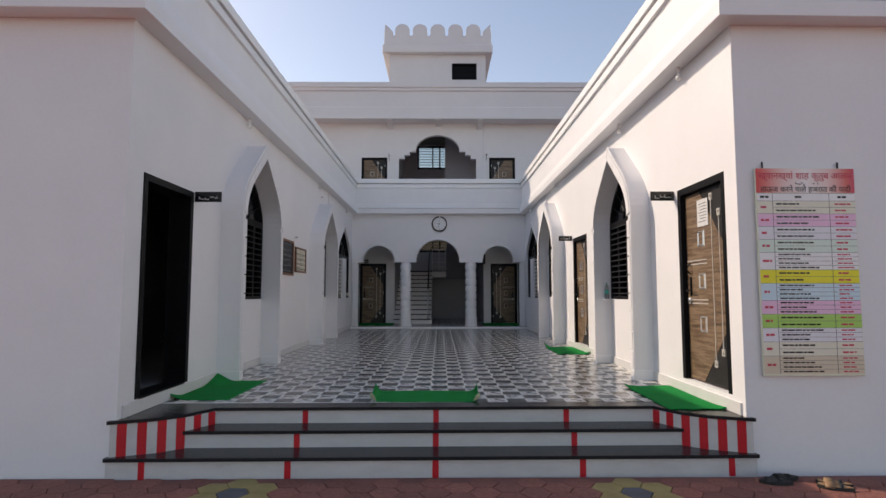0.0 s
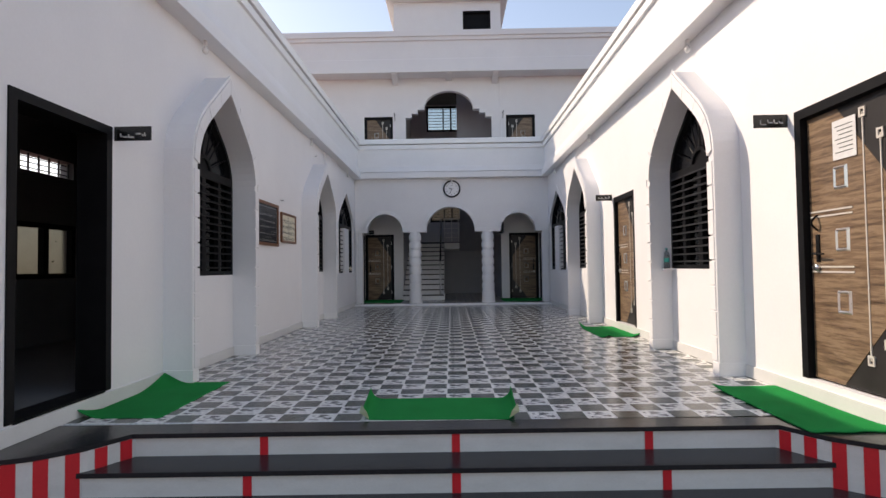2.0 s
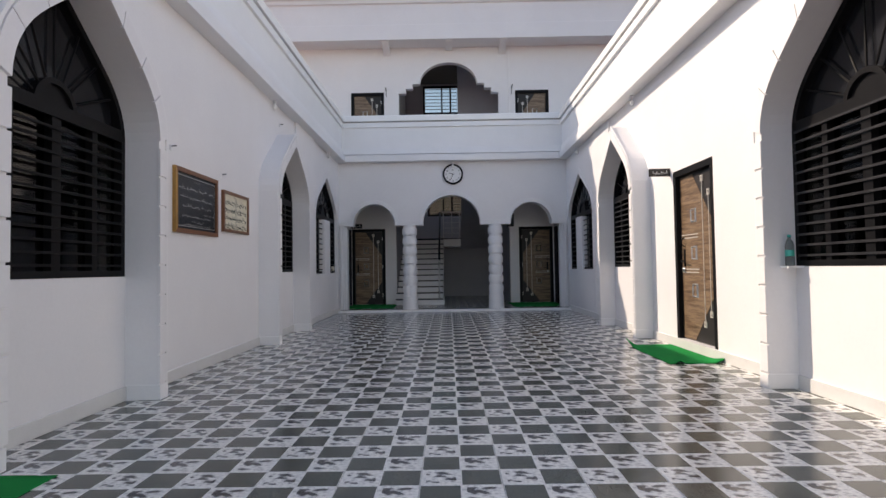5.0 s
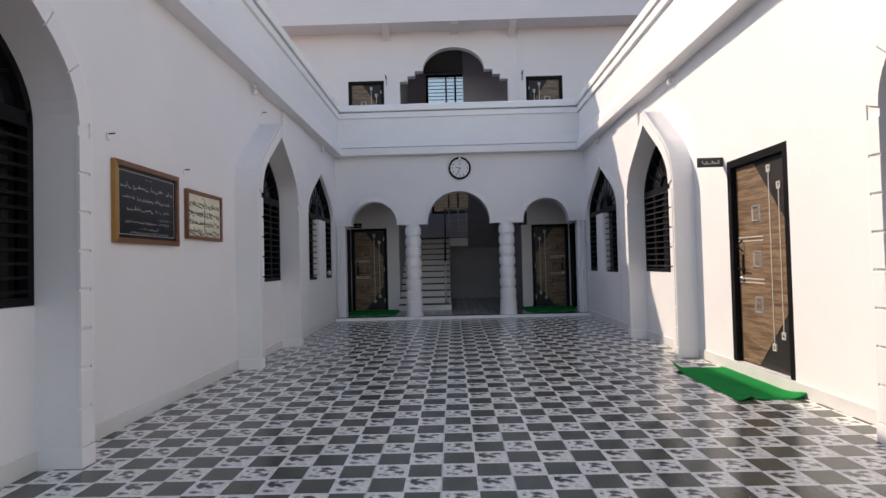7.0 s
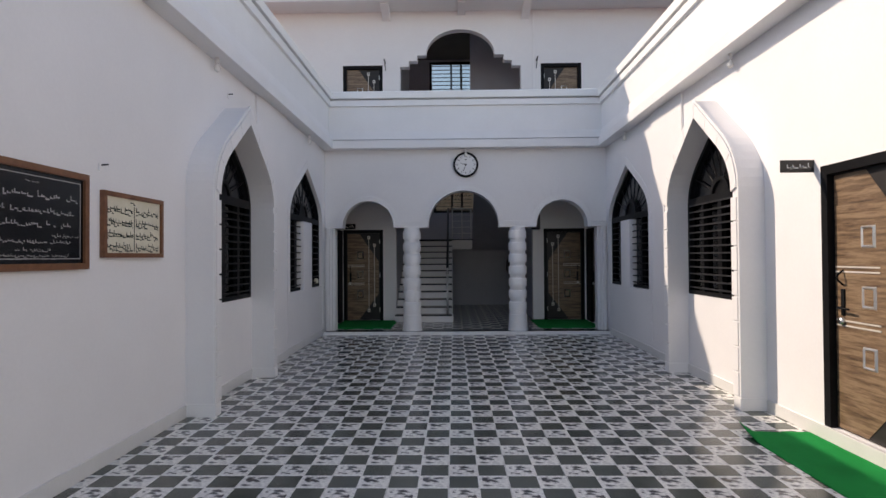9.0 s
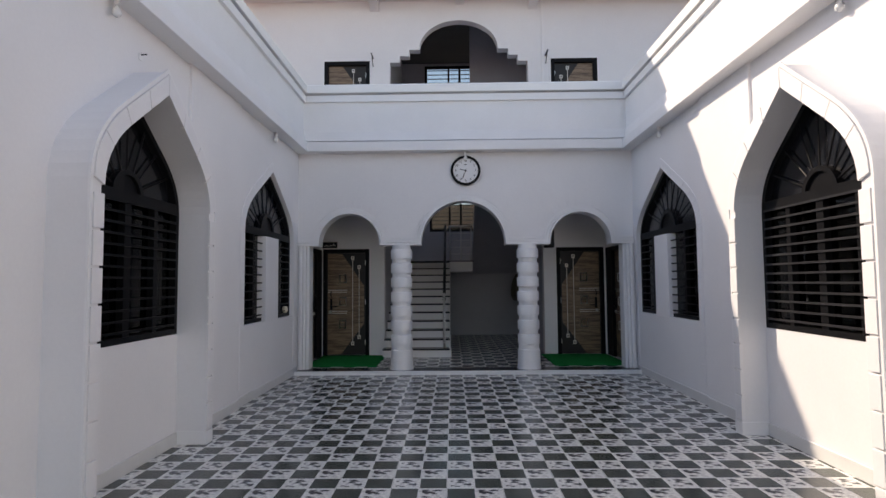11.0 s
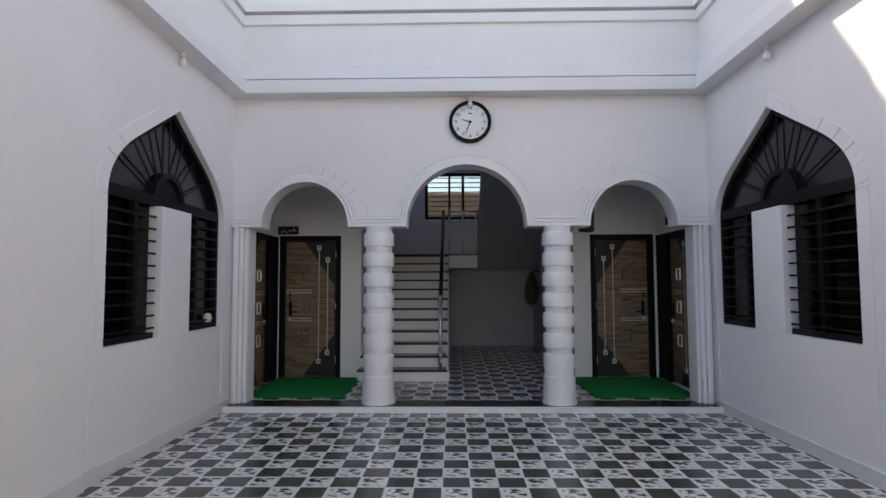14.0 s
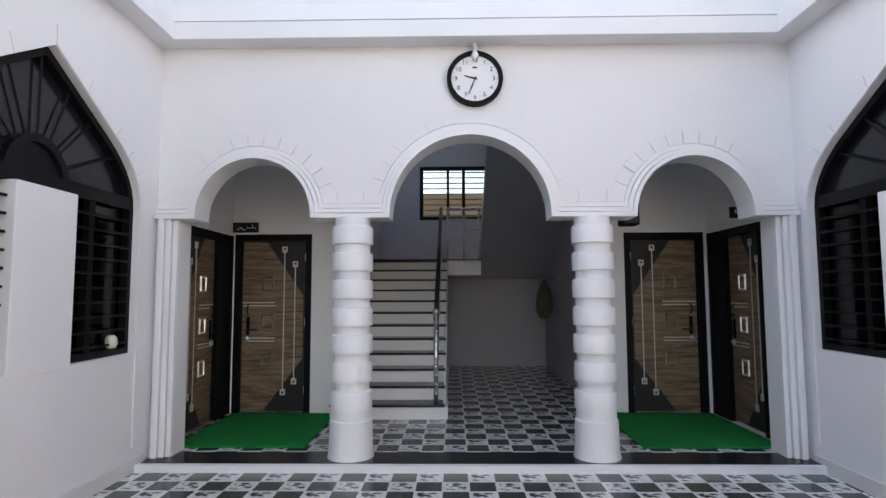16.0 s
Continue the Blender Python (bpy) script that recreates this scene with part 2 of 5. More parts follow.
def pointed(c, half, z0, spring, apex, n=7):
    """Outline of a pointed opening with round shoulders, from the lower near corner round to the lower far one."""
    side = []
    for i in range(n + 1):
        k = i / n
        side.append(((1 - k) ** 2 + 2 * k * (1 - k) + 0.64 * k * k, 2 * k * (1 - k) * 0.3 + 0.552 * k * k))
    u1, h1 = side[-1]
    for i in range(1, 5):
        k = i / 4
        side.append((u1 * (1 - k), h1 + (1 - h1) * k))
    near = [(c - half * a, spring + (apex - spring) * b) for a, b in side]
    far = [(c + half * a, spring + (apex - spring) * b) for a, b in side[:-1]]
    return [(c - half, z0)] + near + far[::-1] + [(c + half, z0)]


def arc(c, z, r, n=20):
    return [(c - r * math.cos(math.pi * i / n), z + r * math.sin(math.pi * i / n)) for i in range(n + 1)]


def rect(a0, a1, b0, b1):
    return [(a0, b0), (a1, b0), (a1, b1), (a0, b1)]

DAYGLASS, day_tree, day_bsdf = material("clear_window_glass")
day_bsdf.inputs["Base Color"].default_value = (0.5, 0.56, 0.55, 1)
day_bsdf.inputs["Roughness"].default_value = 0.03
day_bsdf.inputs["Transmission Weight"].default_value = 1.0
TANWALL = plain("tan_plaster", (0.26, 0.2, 0.14), (0.36, 0.29, 0.21), 0.85, 1.0)
# The hall ceiling's lack of light is put into this dark colour.
SHADED_CEIL = plain("shaded_hall_ceiling", (0.07, 0.07, 0.075), (0.11, 0.11, 0.115), 0.7, 1.2)


def structure(name, bm, mat, label, category="wall", parent=None):
    return tagged(link(name, bm, mat, parent), label, category, kind="structure")


STEEL_GREY = plain("grey_painted_steel", (0.016, 0.016, 0.018), (0.03, 0.03, 0.033), 0.4, 14.0, spec=0.3)
FANGLASS = plain("black_tinted_glass", (0.009, 0.0095, 0.012), (0.015, 0.016, 0.019), 0.15, 4.0, bump=0.01, spec=0.3)
FROST = plain("frosted_glass", (0.12, 0.13, 0.13), (0.17, 0.18, 0.18), 0.3, 5.0)
frost_bsdf = FROST.node_tree.nodes["Principled BSDF"]
frost_bsdf.inputs["Transmission Weight"].default_value = 0.8

# ---- plan ----
XW, FACE, BACK = 2.8, 15.70, 21.6
LEDGE, UPPER = 0.06, 3.85
SKEW = 0.017
WIN_L = [(5.88, 0.80, 3.1), (10.84, 0.81, 3.03)]
WIN_R = [(5.97, 0.82, 3.1), (11.05, 0.84, 3.1)]
PROUD = {-1: 0.29, 1: 0.26}
SPRING, SILL = 2.14, 1.02
WIN3 = {-1: (14.36, 1.06, 0.965, 2.15, 3.09, 14.1, 14.65), 1: (14.43, 1.11, 0.975, 2.15, 3.1, 14.27, 14.77)}


def slanted(bm):
    for vert in bm.verts:
        vert.co.y += SKEW * vert.co.x
    return bm


# ---- ground, wings, main walls ----
g = bmesh.new()
box(g, -900, 900, -900, 900, -0.9, -0.52)
structure("ground", g, GROUND, "red paved open ground around the building", "ground")

left_holes = [rect(3.06, 4.13, 0.13, 2.27)] + [pointed(c, h, SILL, SPRING, a) for c, h, a in WIN_L] + [pointed(*WIN3[-1][:5])]
right_holes = [rect(3.11, 4.18, 0.16, 2.3), rect(8.19, 9.27, 0.115, 2.235)] + [pointed(c, h, SILL, SPRING, a) for c, h, a in WIN_R] + [pointed(*WIN3[1][:5])]
structure("wall_west", sheet(rect(2.79, FACE, -0.52, 3.72), left_holes, in_y, -XW, -XW - 0.22), WALL, "white painted courtyard wall with pointed windows")
structure("wall_east", sheet(rect(2.89, FACE, -0.52, 3.72), right_holes, in_y, XW, XW + 0.22), WALL, "white painted courtyard wall with doors and pointed windows")
structure("wall_front_west", slanted(boxed(-5.75, -XW - 0.003, 2.84, 3.06, -0.52, 3.72)), WALL, "white outer wall beside the entrance steps")
structure("wall_front_east", slanted(boxed(XW + 0.003, 5.75, 2.84, 3.06, -0.52, 3.72)), WALL, "white outer wall that carries the name board")
for side, nm in ((-1, "west"), (1, "east")):
    a, b = sorted((side * (XW + 0.22), side * 5.5))
    structure("floor_" + nm, boxed(a, b, 3.1, 21.4, 0.0, 0.12), SHADED_ROOM, "plain room floor behind the wing wall, coloured dark to look unlit", "floor")
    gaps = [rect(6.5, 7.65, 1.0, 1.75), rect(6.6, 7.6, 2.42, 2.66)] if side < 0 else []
    structure("wall_rear_" + nm, sheet(rect(3.1, 21.6, -0.5, 3.72), gaps, in_y, side * 5.5, side * 5.7), SHADED_ROOM, "plain rear wall of the side rooms")
    structure("partition_" + nm, boxed(a, b, 9.3, 9.42, 0.12, 3.72), SHADED_ROOM, "plain partition between the side rooms")
    structure("partition_far_" + nm, boxed(a, b, 12.5, 12.62, 0.12, 3.72), SHADED_ROOM, "plain partition between the side rooms")
    structure("partition_end_" + nm, boxed(a, b, 17.5, 17.6, 0.12, 3.72), SHADED_ROOM, "plain partition behind the side rooms")
    a, b = sorted((side * (XW - 0.02), side * 5.76))
    structure("ceiling_" + nm, boxed(a, b, 2.9, 21.6, 3.72, 3.94), CEIL, "flat concrete roof slab of the wing", "ceiling")
    # Unseen dark topping, added to cut light bounced off the pale slab.
    a, b = sorted((side * (XW + 0.13), side * 5.76))
    structure("roof_" + nm, boxed(a, b, 3.0, 17.4, 3.944, 3.97), CONCRETE, "unseen grey roof topping of the wing, added to cut bounced light", "roof")
# Terrace topping, likewise unseen and added against bounced light.
structure("roof_terrace", boxed(-XW - 0.12, XW + 0.12, 15.84, 17.41, 3.853, 3.87), CONCRETE, "unseen grey terrace floor before the upper doors, added to cut bounced light", "floor")
rear = empty("window", "dim frosted rear window of the dark room", "window", "rear windows", kind="structure")
part("pane", boxed(-5.6, -5.59, 6.52, 7.63, 1.02, 1.73), FROST, rear)
part("window_frame", sheet(rect(6.5, 7.65, 1.0, 1.75), [rect(6.57, 7.02, 1.07, 1.68), rect(7.12, 7.58, 1.07, 1.68)], in_y, -5.5, -5.58), BLACK, rear)
vent = empty("ventilator", "small bright ventilator grille high in the wall", "ventilator", "", kind="structure")
for k in range(6):
    part("bar", boxed(-5.58, -5.56, 6.62 + k * 0.19, 6.64 + k * 0.19, 2.42, 2.66), STEEL_GREY, vent)
for k in range(3):
    part("cross_bar", boxed(-5.6, -5.582, 6.6, 7.6, 2.47 + k * 0.07, 2.482 + k * 0.07), STEEL_GREY, vent)

# cornice and parapet that run round the courtyard
PROFILE = [(0.0, 3.66), (0.196, 3.66), (0.2, 3.664), (0.2, 3.808), (0.194, 3.814), (0.1, 3.816), (0.1, 3.84), (0.158, 3.844), (0.128, 4.0), (0.108, 4.004),
           (0.108, 4.502), (0.152, 4.506), (0.152, 4.618), (0.07, 4.622), (0.07, 4.646), (0.176, 4.65), (0.18, 4.658), (0.18, 4.775), (0.165, 4.795), (-0.12, 4.795), (-0.12, 3.72), (0.0, 3.72)]
RUN = [(-5.76, 2.79 - 0.05), (-XW, 2.79), (-XW, FACE), (XW, FACE), (XW, 2.89), (5.76, 2.89 + 0.05)]
NORMAL = []
for p, q in zip(RUN, RUN[1:]):
    w = Vector((q[0] - p[0], q[1] - p[1])).normalized()
    NORMAL.append(Vector((w.y, -w.x)))


def mitre(i, d):
    ns = [NORMAL[k] for k in (i - 1, i) if 0 <= k < len(NORMAL)]
    if len(ns) == 1:
        return Vector(RUN[i]) + ns[0] * d
    s = ns[0] + ns[1]
    return Vector(RUN[i]) + s * (d / (1 + ns[0].dot(ns[1])))


for i, nm in enumerate(("front_west", "west", "north", "east", "front_east")):
    bm = bmesh.new()
    ends = [[bm.verts.new((*mitre(k, d), z)) for d, z in PROFILE] for k in (i, i + 1)]
    n = len(PROFILE)
    for k in range(n):
        bm.faces.new((ends[0][k], ends[0][(k + 1) % n], ends[1][(k + 1) % n], ends[1][k]))
    bm.faces.new(ends[0]), bm.faces.new(ends[1][::-1])
    structure("cornice_" + nm, bm, TRIM, "white stepped cornice and roof parapet", "cornice")

# arcade wall
C_ARCH = [(-1.93, 0.505), (-0.03, 0.70), (1.91, 0.50)]
SPR = 2.13
outline = [(-XW, 0.0), (-2.6, 0.0), (-2.6, SPR - 0.03), (-2.435, SPR - 0.03)]
for i, (c, r) in enumerate(C_ARCH):
    outline += arc(c, SPR, r)
    if i < 2:
        nc, nr = C_ARCH[i + 1]
        outline += [(c + r, SPR - 0.03), (nc - nr, SPR - 0.03)]
outline += [(2.41, SPR - 0.03), (2.61, SPR - 0.03), (2.61, 0.0), (XW, 0.0), (XW, 3.72), (-XW, 3.72)]
structure("wall_arcade", sheet(outline, [], in_x, FACE, FACE + 0.22), WALL, "white wall with three round arches on round columns")

for c, r in C_ARCH:
    trim = empty("arch_trim", "white stepped arch moulding with incised voussoirs", "trim", "arch trims", kind="structure")
    for a, b, out in ((0.0, 0.034, 0.075), (0.04, 0.072, 0.052), (0.078, 0.108, 0.03)):
        ring = arc(c, SPR, r + b, 28) + arc(c, SPR, r + a, 28)[::-1]
        part("moulding", sheet(ring, [], in_x, FACE - out, FACE + 0.02), TRIM, trim)
    n = 15 if r > 0.6 else 13
    for k in range(n):
        t0, t1 = (0.17 + (math.pi - 0.34) * (k + e) / n + s for e, s in ((0, 0.006 / r), (1, -0.006 / r)))
        ring = [(c - rr * math.cos(t), SPR + 0.01 + rr * math.sin(t)) for rr, t in ((r + 0.112, t0), (r + 0.112, (t0 + t1) / 2), (r + 0.112, t1), (r + 0.225, t1), (r + 0.225, (t0 + t1) / 2), (r + 0.225, t0))]
        part("voussoir", sheet(ring, [], in_x, FACE - 0.013, FACE + 0.004), WALL, trim)
for x0, x1 in ((-2.79, -2.437), (-1.423, -0.732), (0.672, 1.408), (2.412, 2.79)):
    cap = empty("impost", "white moulded impost block under the arches", "trim", "imposts", kind="structure")
    for z0, z1, out in ((2.101, 2.141, 0.074), (2.149, 2.185, 0.054), (2.193, 2.228, 0.034)):
        part("moulding", boxed(x0, x1, FACE - out, FACE + 0.01, z0, z1, 0.003), TRIM, cap)
    n = 3 if x1 - x0 > 0.5 else 1
    for k in range(n):
        w = (x1 - x0) / n
        part("block", boxed(x0 + k * w + 0.005, x0 + (k + 1) * w - 0.005, FACE - 0.011, FACE + 0.004, 2.236, 2.232 + 0.115), WALL, cap)
for s in (-1, 1):
    pil = empty("pilaster", "white stepped wall pilaster at the arcade end", "pilaster", "pilasters", kind="structure")
    for a, b, out in ((2.602, 2.645, 0.03), (2.65, 2.695, 0.055), (2.70, 2.75, 0.08)):
        part("fillet", boxed(*sorted((s * a, s * b)), FACE - out, FACE + 0.02, LEDGE, 2.10, 0.006), TRIM, pil)


# veranda
structure("ledge", boxed(-XW, XW, 15.49, 17.43, -0.02, LEDGE - 0.034), MARBLE, "raised veranda floor with a white marble edge", "floor")
structure("veranda_curb", boxed(-2.795, 2.795, 15.452, 15.51, -0.02, LEDGE - 0.002, 0.004), TRIM, "white marble curb along the veranda", "curb")
structure("veranda_edge", boxed(-2.77, 2.79, 15.512, 15.84, LEDGE - 0.03, LEDGE, 0.006), GRANITE, "black granite strip along the veranda edge", "floor")
structure("ceiling_veranda", boxed(-XW, XW, FACE + 0.02, 17.42, 3.62, UPPER), CEIL, "white veranda ceiling", "ceiling")
for s, nm in ((-1, "west"), (1, "east")):
    structure("wall_veranda_" + nm, sheet(rect(FACE + 0.22, 17.62, 0.0, 3.66), [rect(16.27, 17.4, LEDGE, 2.13)], in_y, s * 2.80, s * 3.02), WALL, "white veranda side wall with a doorway")
    door_hole = rect(-2.78, -1.86, LEDGE, 2.15) if s < 0 else rect(1.83, 2.76, LEDGE, 2.15)
    lim = (-3.02, -1.56) if s < 0 else (1.58, 3.02)
    structure("wall_door_" + nm, sheet(rect(*lim, 0.0, 3.66), [door_hole], in_x, 17.42, 17.62), WALL, "white veranda wall with a doorway")
    x = -1.56 if s < 0 else 1.58
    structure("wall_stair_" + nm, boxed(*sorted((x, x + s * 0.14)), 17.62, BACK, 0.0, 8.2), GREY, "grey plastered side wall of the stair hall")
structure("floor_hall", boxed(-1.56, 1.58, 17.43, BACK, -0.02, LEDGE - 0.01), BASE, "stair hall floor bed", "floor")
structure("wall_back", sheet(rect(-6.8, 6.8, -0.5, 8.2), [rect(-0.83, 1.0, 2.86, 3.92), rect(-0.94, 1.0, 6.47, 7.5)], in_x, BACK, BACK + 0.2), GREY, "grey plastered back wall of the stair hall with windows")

# upper storey
bell = [(-1.44, UPPER), (-1.44, 5.92), (-1.24, 5.92), (-1.24, 6.05), (-1.05, 6.05), (-1.05, 6.18), (-0.84, 6.18)]
bell += [(-0.05 - 0.79 * math.cos(math.pi * i / 20), 6.2 + 0.58 * math.sin(math.pi * i / 20)) for i in range(21)]
bell += [(0.74, 6.18), (0.95, 6.18), (0.95, 6.05), (1.14, 6.05), (1.14, 5.92), (1.34, 5.92), (1.34, UPPER)]
structure("wall_upper", sheet(rect(-6.8, 6.8, 3.7, 7.21), [rect(-2.77, -1.85, UPPER, 5.96), rect(1.80, 2.73, UPPER, 5.96), bell], in_x, 17.42, 17.62), WALL, "white upper wall with a stepped bell-shaped opening")
structure("floor_upper", boxed(-6.8, 6.8, 17.42, 18.9, 3.66, UPPER), CEIL, "upper landing slab", "floor")
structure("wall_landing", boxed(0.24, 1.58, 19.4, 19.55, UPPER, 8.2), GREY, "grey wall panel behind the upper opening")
band = [(16.82, 7.2), (16.82, 7.32), (16.86, 7.33), (16.86, 7.62), (16.9, 7.64), (16.9, 8.2), (16.84, 8.22), (16.84, 8.32), (16.79, 8.33), (16.79, 8.5), (17.1, 8.5), (17.1, 7.42), (17.62, 7.42), (17.62, 7.2)]
bm = bmesh.new()
ends = [[bm.verts.new((x, y, z)) for y, z in band] for x in (-7.2, 7.2)]
for k in range(len(band)):
    bm.faces.new((ends[0][k], ends[0][(k + 1) % len(band)], ends[1][(k + 1) % len(band)], ends[1][k]))
bm.faces.new(ends[0]), bm.faces.new(ends[1][::-1])
bmesh.ops.triangulate(bm, faces=[f for f in bm.faces if len(f.verts) > 4])
structure("roof_band", bm, WALL, "white roof band and parapet over the upper storey", "parapet")
structure("lintel", boxed(-6.8, 6.8, 17.45, 17.6, 7.43, 8.2), WALL, "wall strip above the roof band", "wall")
structure("roof_slab", boxed(-6.8, 6.8, 17.1, 22, 8.2, 8.35), CONCRETE, "flat roof slab of the main block", "roof")
structure("ceiling_hall", boxed(-1.56, 1.58, 17.63, BACK, 7.56, 7.7), SHADED_CEIL, "roof slab over the stair hall", "ceiling")
for x, h in ((-1.75, 0.22), (-0.02, 0.1), (1.45, 0.22)):
    bm = boxed(x - 0.09, x + 0.09, 16.9, 17.42, 7.2 - h, 7.21)
    for vert in bm.verts:
        if vert.co.y < 17 and vert.co.z < 7.15:
            vert.co.z = 7.17
    structure("beam", bm, WALL, "white tapered beam under the roof overhang", "beam")
structure("conduit", boxed(1.62, 1.66, 17.39, 17.42, 4.8, 7.2), TRIM, "thin white conduit on the upper wall", "conduit")

# roof tower with merlons
structure("tower", sheet(rect(-1.93, 1.82, 8.3, 10.45), [rect(0.5, 1.47, 9.42, 10.08)], in_x, 18.9, 19.1), WALL, "white roof tower with one dark window", "tower")
structure("tower_body", boxed(-1.93, 1.82, 19.1, 22, 8.3, 10.45), WALL, "white roof tower block", "tower")
structure("tower_ledge", boxed(-2.2, 2.08, 18.66, 22.2, 10.42, 10.74, 0.03), TRIM, "white ledge under the tower battlement", "tower")
structure("tower_floor", boxed(-1.5, 1.5, 19.0, 21, 10.74, 10.78), TRIM, "tower roof slab", "roof")
win = empty("tower_window", "dark glazed window of the roof tower", "window", kind="structure")
part("pane", boxed(0.52, 1.45, 19.02, 19.04, 9.44, 10.06), BLACK, win)
part("window_frame", sheet(rect(0.5, 1.47, 9.42, 10.08), [rect(0.55, 1.42, 9.47, 10.03)], in_x, 18.93, 19.05), BLACK, win)


def merlon(parent, x, y, half=0.285, turn=False):
    pts = [(x - half, 10.74)] + [(x - half * math.cos(math.pi * i / 10), 11.3 + 0.27 * math.sin(math.pi * i / 10)) for i in range(11)] + [(x + half, 10.74)]
    if turn:
        part("merlon", sheet([(a - x + y, b) for a, b in pts], [], in_y, x - 0.07, x + 0.07), TRIM, parent)
    else:
        part("merlon", sheet(pts, [], in_x, y - 0.07, y + 0.07), TRIM, parent)


battlement = empty("battlement", "white battlement of round-topped merlons", "battlement", kind="structure")
for k in range(5):
    merlon(battlement, -0.05 + (k - 2) * 0.69, 18.78)
for k in range(5):
    for x in (-2.08, 1.98):
        merlon(battlement, x, 19.2 + k * 0.69, turn=True)
part("parapet_rail", boxed(-2.1, 2.0, 18.74, 18.82, 10.74, 11.12), TRIM, battlement)
for s, x in ((-1, -2.1), (1, 2.0)):
    pts = [(x, 10.74)] + [(x - s * 0.3 * (1 - math.cos(math.pi / 2 * i / 6)) * 1.0, 11.57 - 0.3 * (1 - math.sin(math.pi / 2 * (1 - i / 6)))) for i in range(7)] + [(x - s * 0.3, 10.74)]
    part("corner_merlon", sheet(pts, [], in_x, 18.71, 18.85), TRIM, battlement)


# ---- windows ----
def pointed_window(side, c, half, z0, spring, apex, label, bars=12, bar_mat=None, back=0.05):
    """Black metal window with a fan light and bars, set in a pointed opening; built in the wall's plane."""
    root = empty("window", label, "window", "pointed windows", kind="structure")
    d = side * (XW + back)
    o = side * 0.045
    inner = pointed(c, half - 0.05, z0 + 0.05, spring - 0.01, apex - 0.07)
    part("window_frame", sheet(pointed(c, half - 0.002, z0 + 0.002, spring, apex - 0.003), [inner], in_y, d - o, d + o), BLACK, root)
    bar_z = spring + 0.05
    part("transom", boxed(*sorted((d - o, d + o)), c - half + 0.03, c + half - 0.03, bar_z - 0.04, bar_z + 0.04), BLACK, root)
    for k in (-1, 0, 1):
        w = 0.03 if k else 0.045
        a = c + k * half * 0.52
        part("mullion", boxed(*sorted((d - o * 0.8, d + o * 0.8)), a - w, a + w, z0 + 0.03, bar_z), BLACK, root)
    part("pane", boxed(*sorted((d + o * 0.4, d + o * 0.4 + side * 0.006)), c - half + 0.03, c + half - 0.03, z0 + 0.03, bar_z), GLASS, root).visible_shadow = False
    upper = [p for p in pointed(c, half - 0.03, z0, spring, apex - 0.05) if p[1] > z0 + 0.01]
    upper[0], upper[-1] = (upper[0][0], bar_z), (upper[-1][0], bar_z)
    part("fan_light", sheet(upper, [], in_y, d + o * 0.4, d + o * 0.4 + side * 0.006), FANGLASS, root, "dark tinted fan light")
    ring = arc(c, bar_z, half * 0.27, 16) + arc(c, bar_z, half * 0.22, 16)[::-1]
    part("hub", sheet(ring, [], in_y, d - o * 0.8, d + o * 0.6), BLACK, root)
    part("hub_plate", sheet(arc(c, bar_z, half * 0.23, 16), [], in_y, d - o * 0.2, d + o * 0.3), BLACK, root)
    for k in range(1, 8):
        t = math.pi * k / 8
        reach = 0.0
        while True:
            p = (c - (reach + 0.02) * math.cos(t), bar_z + (reach + 0.02) * math.sin(t))
            rel = abs(p[0] - c) / half
            roof = spring + (apex - spring) * (1 - 0.72 * rel) if rel < 0.78 else spring + (apex - spring) * 0.42 * (1 - rel) / 0.22
            if p[1] > roof or rel > 0.97:
                break
            reach += 0.02
        a = half * 0.25
        if reach > a + 0.05:
            bm = cyl(bmesh.new(), (d - o * 0.3, c - a * math.cos(t), bar_z + a * math.sin(t)), (d - o * 0.3, c - reach * math.cos(t), bar_z + reach * math.sin(t)), 0.009, n=6)
            part("ray_bar", bm, BLACK, root)
    for k in range(bars):
        z = z0 + 0.09 + k * (bar_z - z0 - 0.14) / (bars - 1)
        part("grille_bar", boxed(*sorted((d - o * 1.15, d - o * 0.8)), c - half + 0.04, c + half - 0.04, z - 0.009, z + 0.009), bar_mat or BLACK, root)
    return root



